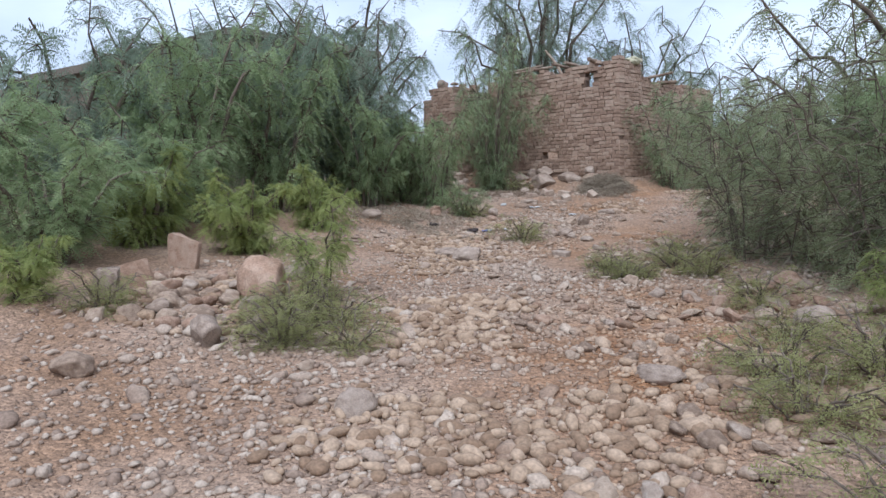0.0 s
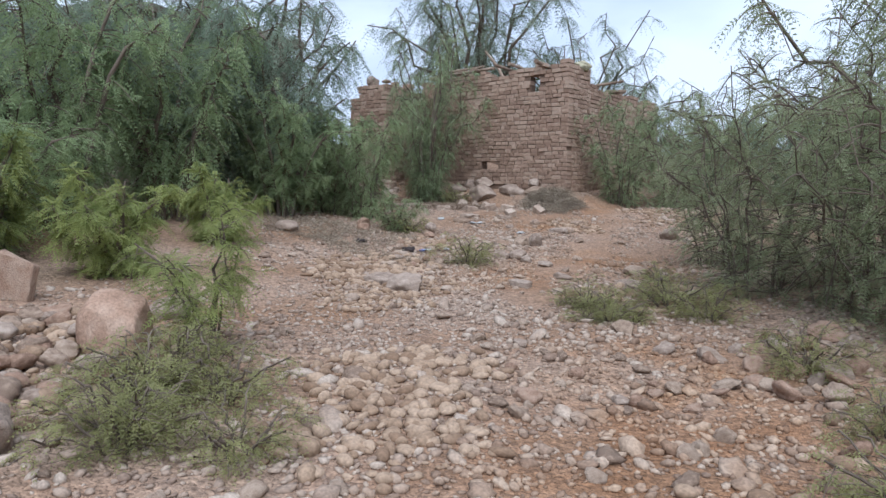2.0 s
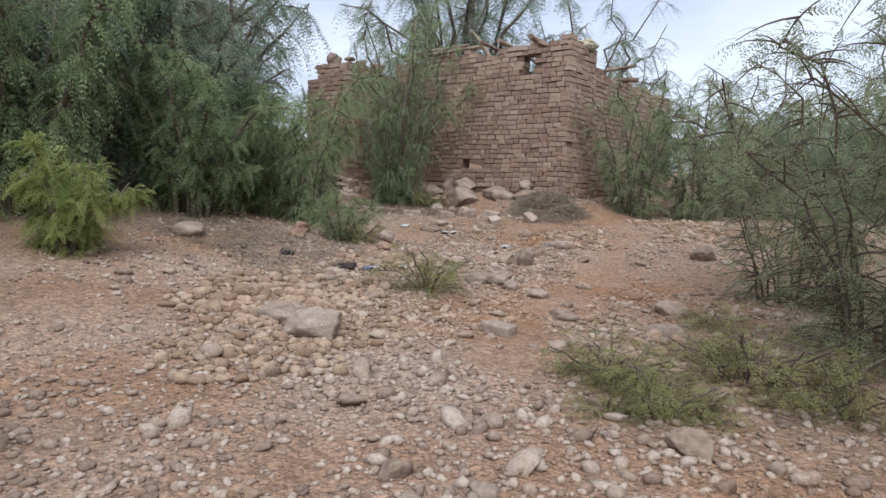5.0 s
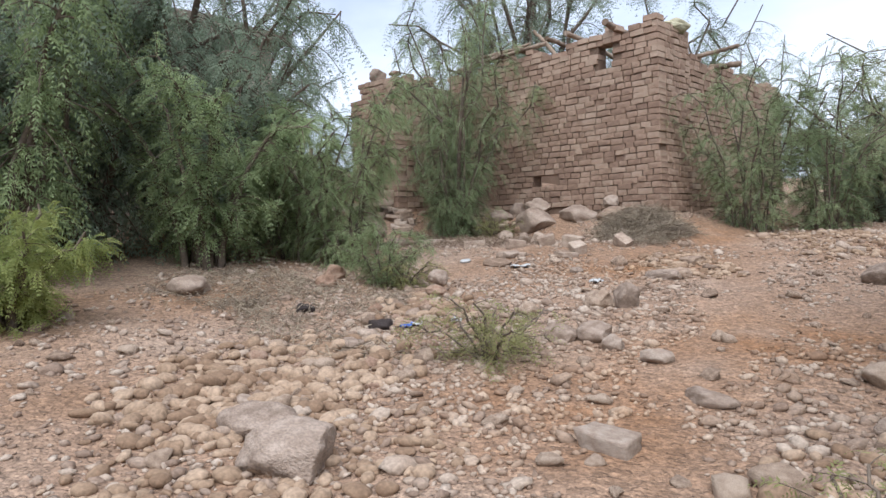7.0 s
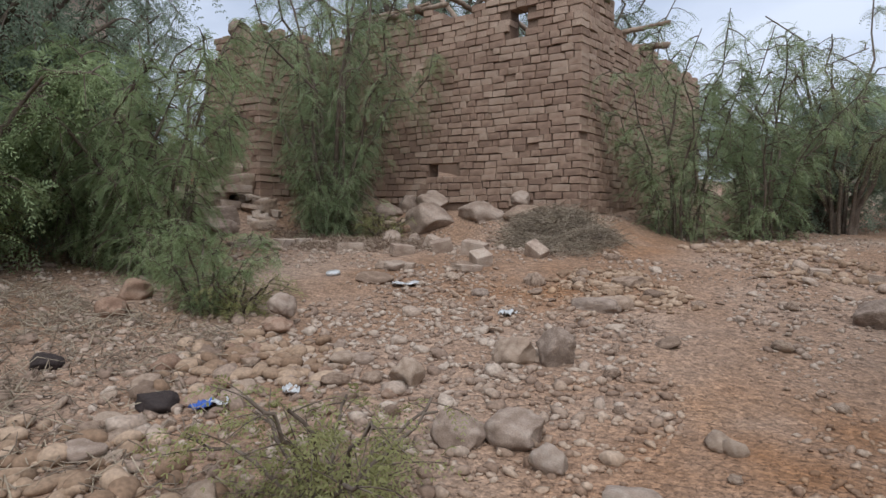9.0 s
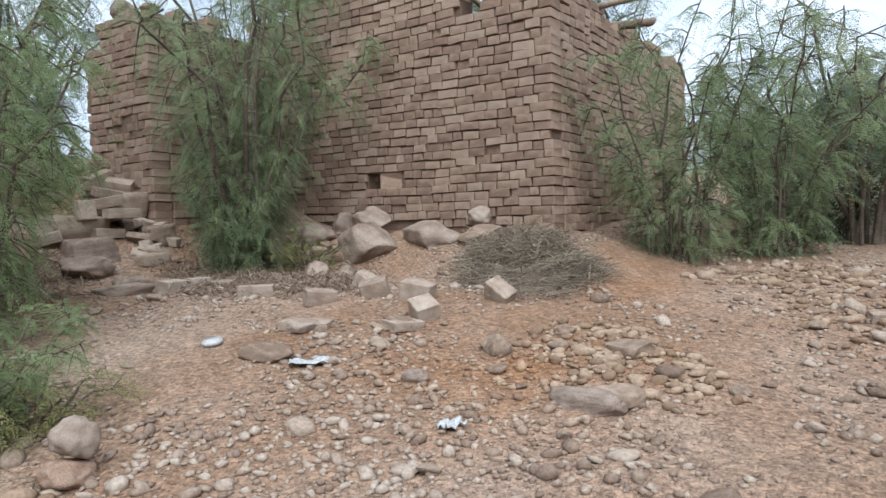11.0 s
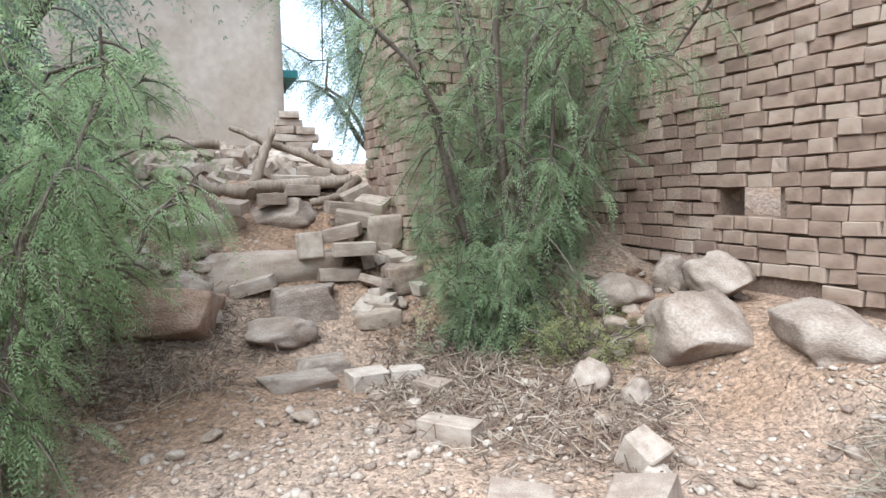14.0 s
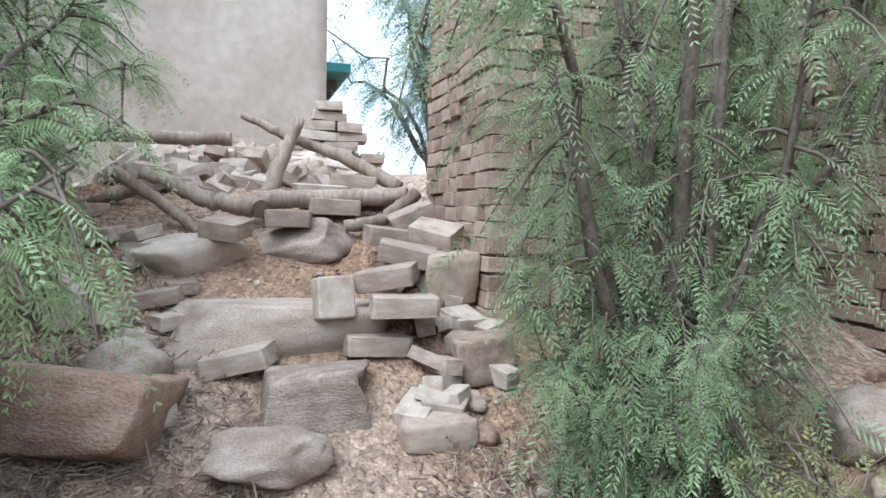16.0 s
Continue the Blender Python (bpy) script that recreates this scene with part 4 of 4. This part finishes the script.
log([(-6.5, -2.5, 1.19), (-6.6, -3.1, 1.15), (-6.6, -3.72, 1.12)], 0.07, 0.08, 1, "thick weathered log lying across the top of the steps")
log([(-6.45, -3.7, 1.05), (-6.55, -4.1, 1.1), (-6.7, -4.6, 1.32)], 0.085, 0.05, 2, "gnarled grey branch lying beside the log")
log([(-6.5, -4.75, 1.3), (-6.5, -4.4, 1.05), (-6.45, -4.15, 0.85)], 0.05, 0.04, 3, "short dead branch slanting down beside the boulder")
log([(-6.35, -2.45, 1.2), (-6.3, -2.75, 0.98), (-6.3, -3.05, 0.92)], 0.06, 0.05, 4, "curved branch hanging below the log")
log([(-6.75, -2.5, 1.26), (-7.0, -3.0, 1.55), (-7.15, -3.4, 1.68), (-7.4, -3.85, 1.9)], 0.065, 0.035, 5, "weathered pole leaning across the rubble")
log([(-6.65, -3.8, 0.8), (-6.85, -3.6, 1.25), (-7.0, -3.36, 1.84)], 0.095, 0.05, 6, "forked dark post standing in the rubble")
log([(-8.0, -3.95, 1.74), (-8.0, -4.5, 1.72), (-8.0, -5.4, 1.70)], 0.07, 0.06, 7, "pale pole lying along the rubble top")
log([(-6.9, -4.6, 1.2), (-7.1, -5.2, 1.0), (-7.2, -5.8, 0.9)], 0.05, 0.03, 8, "grey dead branch beside the bush")

# roof poles and scraps on top of the ruin
for i, (x, y0, y1, z, sl, rad) in enumerate(((-0.95, -0.35, 2.5, 3.82, 0.02, 0.07), (-2.0, -0.2, 2.5, 3.9, 0.03, 0.055), (-2.55, -0.12, 2.4, 3.93, 0.05, 0.05), (-3.3, -0.3, 2.6, 3.86, 0.0, 0.07), (-3.9, -0.25, 2.5, 3.84, 0.02, 0.06), (-4.5, -0.4, 2.4, 3.8, 0.0, 0.07))):
    log([(x, y0, z + 0.05), (x - 0.1, (y0 + y1) / 2, z + sl), (x - 0.15, y1, z - 0.15)], rad, rad * 0.8, 20 + i, "old roof beam end jutting over the brick wall")
log([(-0.2, 1.9, 3.38), (0.35, 2.0, 3.42), (0.75, 2.05, 3.46)], 0.05, 0.04, 32, "roof pole sticking out of the side wall")
log([(-0.2, 2.8, 3.3), (0.25, 2.8, 3.28), (0.5, 2.8, 3.25)], 0.07, 0.06, 33, "stub of a roof beam in the side wall")
log([(-5.4, 0.05, 3.86), (-4.2, -0.02, 3.9), (-2.7, 0.06, 3.93)], 0.06, 0.045, 34, "long crooked roof pole lying on the wall top")
log([(-4.9, -0.12, 3.98), (-4.0, 0.1, 4.02), (-3.2, 0.15, 4.06)], 0.045, 0.03, 35, "thin crooked branch lying on the roof poles")
rock(-6.05, -2.05, 0.22, 0.2, 0.2, M_GREYSTONE, 60, "round stone sitting on the wing wall", z=3.42, lift=0.6)
rock(-5.5, -2.0, 0.16, 0.14, 0.06, M_STONE, 61, "flat stone weighing down the wing roof", z=3.47, lift=0.6)
sack = rock(-0.12, 0.95, 0.24, 0.38, 0.15, M_SACK, 62, "folded yellowish sackcloth draped on the wall top", z=3.74, lift=0.45, category="sack", name="sack", flats=3, rough=0.35)


def twig_pile(name, cx, cy, r, h, count, seed, label, mat=M_TWIG, length=(0.25, 0.8), thick=0.005):
    g = np.random.default_rng(seed)
    out = []
    for _ in range(count):
        a, q = g.uniform(0, 6.28), r * math.sqrt(g.uniform())
        q *= 0.75 + 0.6 * noise.noise((math.cos(a) * 1.5, math.sin(a) * 1.5, seed)) + 0.25 * g.uniform() ** 3
        x, y = cx + q * math.cos(a) * 1.35, cy + q * math.sin(a) * 0.8
        z = ground_z(x, y) + 0.02 + h * max(0.0, 1 - (q / r) ** 2) * g.uniform() ** 0.8 * (1 + 0.6 * noise.noise((x * 2.5, y * 2.5, seed)))
        w = g.uniform(0, 6.28)
        d = np.array((math.cos(w), math.sin(w), g.normal() * 0.3)) * g.uniform(*length) / 2
        b = g.normal(size=3) * 0.05
        c = np.array((x, y, z))
        out.append(tube([c - d, c + b, c + d], [thick * g.uniform(0.5, 1.6), thick, thick * 0.4], 4))
    V, F = join(out)
    return tagged(put(name, mesh_np(name, V, F, mat)), label, "brushwood", kind="stuff")


twig_pile("brush_pile", 0.1, -1.0, 0.85, 0.26, 2300, 3, "heap of dry grey twigs and straw at the wall corner", length=(0.15, 0.7), thick=0.0028)
twig_pile("leaf_litter", -1.2, -7.8, 2.0, 0.03, 2600, 4, "dry twigs and fallen leaves under the bushes", M_TWIG, length=(0.06, 0.3), thick=0.0035)
twig_pile("leaf_litter", -3.0, -2.2, 1.5, 0.03, 2600, 5, "dry brown leaf litter under the pepper tree", M_LITTER, length=(0.05, 0.22), thick=0.005)
twig_pile("leaf_litter", -4.6, -4.7, 1.2, 0.03, 1600, 6, "dry leaf litter beside the steps", M_LITTER, length=(0.05, 0.25), thick=0.0045)

# ---- litter ----


def sheet(name, x, y, w, d, mat, seed, label, category, dz=0.03):
    bm = bmesh.new()
    bmesh.ops.create_grid(bm, x_segments=10, y_segments=8, size=0.5)
    for v in bm.verts:
        v.co = Vector((v.co.x * w, v.co.y * d, 0.05 * noise.noise((v.co.x * 4, v.co.y * 4, seed))))
    g = bmesh.ops.extrude_face_region(bm, geom=bm.faces[:])
    for v in [e for e in g["geom"] if isinstance(e, bmesh.types.BMVert)]:
        v.co.z += 0.006
    ob = part(name, bm, mat, None, "", True)
    ob.matrix_basis = spot(x, y, dz, seed * 37)
    return tagged(ob, label, category)


sheet("cardboard_scrap", -0.15, -4.25, 0.3, 0.13, M_PLASTIC, 1, "flat scrap of whitish cardboard on the gravel", "scrap")
sheet("paper_scrap", 1.35, -4.55, 0.16, 0.1, M_PLASTIC, 2, "small pale paper scrap on the gravel", "scrap")
sheet("plastic_wrapper", 0.98, -7.55, 0.17, 0.1, M_BLUE, 3, "crumpled blue and white plastic wrapper among stones", "litter")
sheet("plastic_wrapper", 1.02, -7.5, 0.2, 0.06, M_PLASTIC, 5, "crumpled white plastic wrapper among stones", "litter", 0.045)
sheet("plastic_wrapper", 1.17, -7.03, 0.13, 0.1, M_PLASTIC, 4, "crumpled white wrapper on the pebbles", "litter")
tin = bmesh.new()
bmesh.ops.create_cone(tin, cap_ends=True, segments=24, radius1=0.09, radius2=0.085, depth=0.05)
bmesh.ops.bevel(tin, geom=[e for e in tin.edges if len(e.link_faces) == 2 and abs(e.calc_face_angle(0)) > 1], offset=0.01, segments=2, affect="EDGES")
tin_ob = tagged(part("tin_lid", tin, M_PLASTIC, None, "", True), "round pale tin lid lying on the ground", "tin")
tin_ob.matrix_basis = spot(-1.25, -4.3, 0.02) @ Matrix.Rotation(0.15, 4, "X")

# ---- far building behind the gap ----
shed = tagged(new("far_house"), "small whitewashed house with a teal-edged flat roof", "house")
put("wall", boxes_mesh("wall", [(-19, -14.5, -8.0, -2.55, -1, 3.55)], M_WHITE), shed)
put("roof", boxes_mesh("roof", [(-19.3, -14.1, -8.3, -1.85, 3.75, 3.92)], M_TEAL), shed, None, "teal painted roof edge")
for x in (-15.2, -16.2):
    put("beam", boxes_mesh("beam", [(x, x + 0.2, -2.6, -2.0, 3.55, 3.75)], M_BARK), shed, None, "dark roof beam under the eave")

# ---- pole and mast behind ----
mast = tagged(new("lattice_mast"), "tall thin dark lattice mast behind the ruin", "mast")
for dx, dy in ((0, 0), (0.28, 0), (0, 0.28), (0.28, 0.28)):
    put("leg", boxes_mesh("leg", [(-12.8 + dx, -12.75 + dx, 12.8 + dy, 12.85 + dy, 0, 13)], M_DARK), mast)
for k in range(23):
    put("brace", boxes_mesh("brace", [(-12.8, -12.5, 12.8, 13.1, 1 + k * 0.5, 1.03 + k * 0.5)], M_DARK), mast)
log([(-3.2, 1.6, 3.5), (-3.7, 1.7, 4.3), (-4.4, 1.9, 5.0)], 0.07, 0.04, 40, "bare leaning limb rising behind the wall")

# ---- gravel ----


def area_points(n, g):
    """Places in the wash, more along its middle."""
    x = g.uniform(-9, 14, n)
    y = g.uniform(-22, 6, n)
    s, u = -0.56 * x + 0.83 * y, 0.83 * x + 0.56 * y
    keep = (u > -7.5) & (u < 5) & (s > -22) & (s < 4) & ~((x < 0.1) & (y > -0.1)) & ~((x < -5.2) & (y > -2.3))
    dens = np.exp(-((u + 1.8) / 3.2) ** 2) + 0.15
    keep &= g.uniform(size=n) < dens
    return x[keep], y[keep]


TRACK_Y, TRACK_X = (-12, -8, -5.3, -4.7, -2.0, 0.3), (5.6, 4.1, 3.4, 2.95, 2.5, 1.1)


def patchy(x, y):
    worn = 0.55 * math.exp(-((x - float(np.interp(y, TRACK_Y, TRACK_X))) / 0.55) ** 2) if -10 < y < 1 else 0.0
    worn += 0.3 * sstep(1.0, -1.5, x) * sstep(-6.0, -4.5, y)
    return 0.5 - worn + 0.5 * noise.noise((x * 0.55, y * 0.55, 9)) + 0.25 * noise.noise((x * 1.7, y * 1.7, 4))


def gravel(name, n, lo, hi, sub, seed, label, bias=2.0, need=0.42):
    g = np.random.default_rng(seed)
    x, y = area_points(n, g)
    v, f = ICO[sub]
    k = len(x)
    out = np.empty((k, len(v), 3), np.float32)
    cnt = 0
    for i in range(k):
        if patchy(x[i], y[i]) < need * g.uniform(0.75, 1.25):
            continue
        a = lo + (hi - lo) * g.uniform() ** bias
        sc = np.array((a * g.uniform(0.8, 1.35), a * g.uniform(0.7, 1.0), a * g.uniform(0.4, 0.75)))
        w = v * (1 + 0.16 * g.normal(size=(len(v), 1))) * sc
        th = g.uniform(0, 6.28)
        c, s_ = math.cos(th), math.sin(th)
        w[:, 2] += g.normal() * 0.25 * w[:, 0]
        out[cnt] = np.stack([w[:, 0] * c - w[:, 1] * s_ + x[i], w[:, 0] * s_ + w[:, 1] * c + y[i], w[:, 2] + ground_full(x[i], y[i]) + sc[2] * 0.35], -1)
        cnt += 1
    V = out[:cnt].reshape(-1, 3)
    F = (f[None] + (np.arange(cnt) * len(v))[:, None, None]).reshape(-1, 3)
    ob = put(name, mesh_np(name, V, F, M_GRAVEL, True), ground)
    ob["label"], ob["kind"] = label, "stuff"


gravel("gravel", 95000, 0.012, 0.034, 1, 1, "fine loose gravel", 1.2, 0.2)
gravel("pebbles", 42000, 0.024, 0.062, 1, 2, "rounded tan pebbles", 1.6, 0.38)
gravel("cobbles", 1500, 0.06, 0.11, 2, 3, "larger cobbles scattered in the wash", 1.8, 0.3)


def pebble_spreads(spreads):
    """Close-lying tan pebbles washed together: (x, y, radius, count, largest)."""
    g = np.random.default_rng(29)
    v, f = ICO[2]
    out = []
    for cx, cy, rad, cnt, big in spreads:
        for _ in range(cnt):
            a, q = g.uniform(0, 6.283), rad * math.sqrt(g.uniform()) * (0.7 + 0.5 * g.uniform())
            x, y = cx + q * math.cos(a), cy + q * math.sin(a)
            sz = 0.022 + (big - 0.022) * g.uniform() ** 1.7
            sc = sz * np.array((g.uniform(0.9, 1.4), g.uniform(0.7, 1.0), g.uniform(0.5, 0.8)))
            bend = g.normal(size=(3, 3)) * 0.13 + np.eye(3)
            w = (v + 0.07 * np.sin(3.1 * v[:, [1, 2, 0]] + g.uniform(0, 6, 3))) @ bend * sc
            th = g.uniform(0, 6.28)
            c, s_ = math.cos(th), math.sin(th)
            out.append((np.stack([w[:, 0] * c - w[:, 1] * s_ + x, w[:, 0] * s_ + w[:, 1] * c + y, w[:, 2] + ground_full(x, y) + sc[2] * 0.45], -1), f))
    V, F = join(out)
    ob = put("pebbles", mesh_np("pebbles", V, F, M_PEBBLE, True), ground, None, "smooth yellowish-tan pebbles washed into spreads")
    ob["kind"] = "stuff"


pebble_spreads(((1.2, -9.1, 1.1, 420, 0.085), (1.7, -9.9, 0.9, 300, 0.09), (0.4, -6.8, 0.7, 150, 0.09), (3.1, -10.9, 0.8, 220, 0.075), (3.0, -9.8, 0.7, 160, 0.06),
                (1.5, -2.75, 0.55, 190, 0.06), (2.1, -3.2, 0.6, 150, 0.06), (2.6, 0.5, 1.0, 220, 0.07), (3.6, -0.8, 0.9, 160, 0.07),
                (5.5, -13.1, 0.9, 260, 0.085), (6.2, -14.1, 0.9, 260, 0.08), (8.0, -16.1, 0.9, 260, 0.085), (9.0, -15.2, 0.8, 200, 0.085), (3.2, -15.3, 1.4, 350, 0.10), (5.9, -8.4, 1.0, 220, 0.08), (9.6, -13.6, 1.1, 220, 0.08)))
g = np.random.default_rng(17)
sx, sy = area_points(1200, g)
made = 0
for i in range(len(sx)):
    if made >= 300:
        break
    if sy[i] < -16 or sy[i] > -1:
        continue
    a = 0.04 + 0.075 * g.uniform() ** 2.2
    ob = put("stone", STONES[made % 10], ground, Matrix.Translation((sx[i], sy[i], ground_full(sx[i], sy[i]) + a * 0.22)) @ Euler((g.normal() * 0.2, g.normal() * 0.2, g.uniform(0, 6.28))).to_matrix().to_4x4() @ Matrix.Diagonal((a * g.uniform(0.9, 1.35), a, a * g.uniform(0.5, 0.8), 1)))
    made += 1

# ---- bricks of the walls ----
brick_face(wall_main, (0, 0, 0), (-1, 0, 0), (0, -1, 0), 5.75, top_main, 3, (HOLE, BHOLE, SHOLE, (0.9, 2.2, -1, 0.12), (2.2, 5.75, -1, 0.3)), lambda u, z: u < 3.3 and z < 3.1, 0.3)
brick_face(wall_side, (0, 0.3, 0), (0, 1, 0), (1, 0, 0), 1.05, lambda u: 3.74 + 0.05 * math.sin(u * 9), 4, (), lambda u, z: True, 0.3)
brick_face(wall_side, (-0.06, 1.35, 0), (0, 1, 0), (1, 0, 0), 5.6, lambda u: 3.32 + 0.06 * math.sin(u * 4), 5, (), lambda u, z: False, 0.3)
brick_face(wall_wing, (-5.3, -2.2, 0), (-1, 0, 0), (0, -1, 0), 1.68, lambda u: 3.45 if u < 1.3 else 3.0, 6, ((0.55, 0.72, 1.75, 1.95),), lambda u, z: z > 0.9, 0.3)
brick_face(wall_wing, (-5.3, -1.9, 0), (0, 1, 0), (1, 0, 0), 1.89, lambda u: 3.45 - 0.15 * (u > 1), 7, (), lambda u, z: False, 0.3)
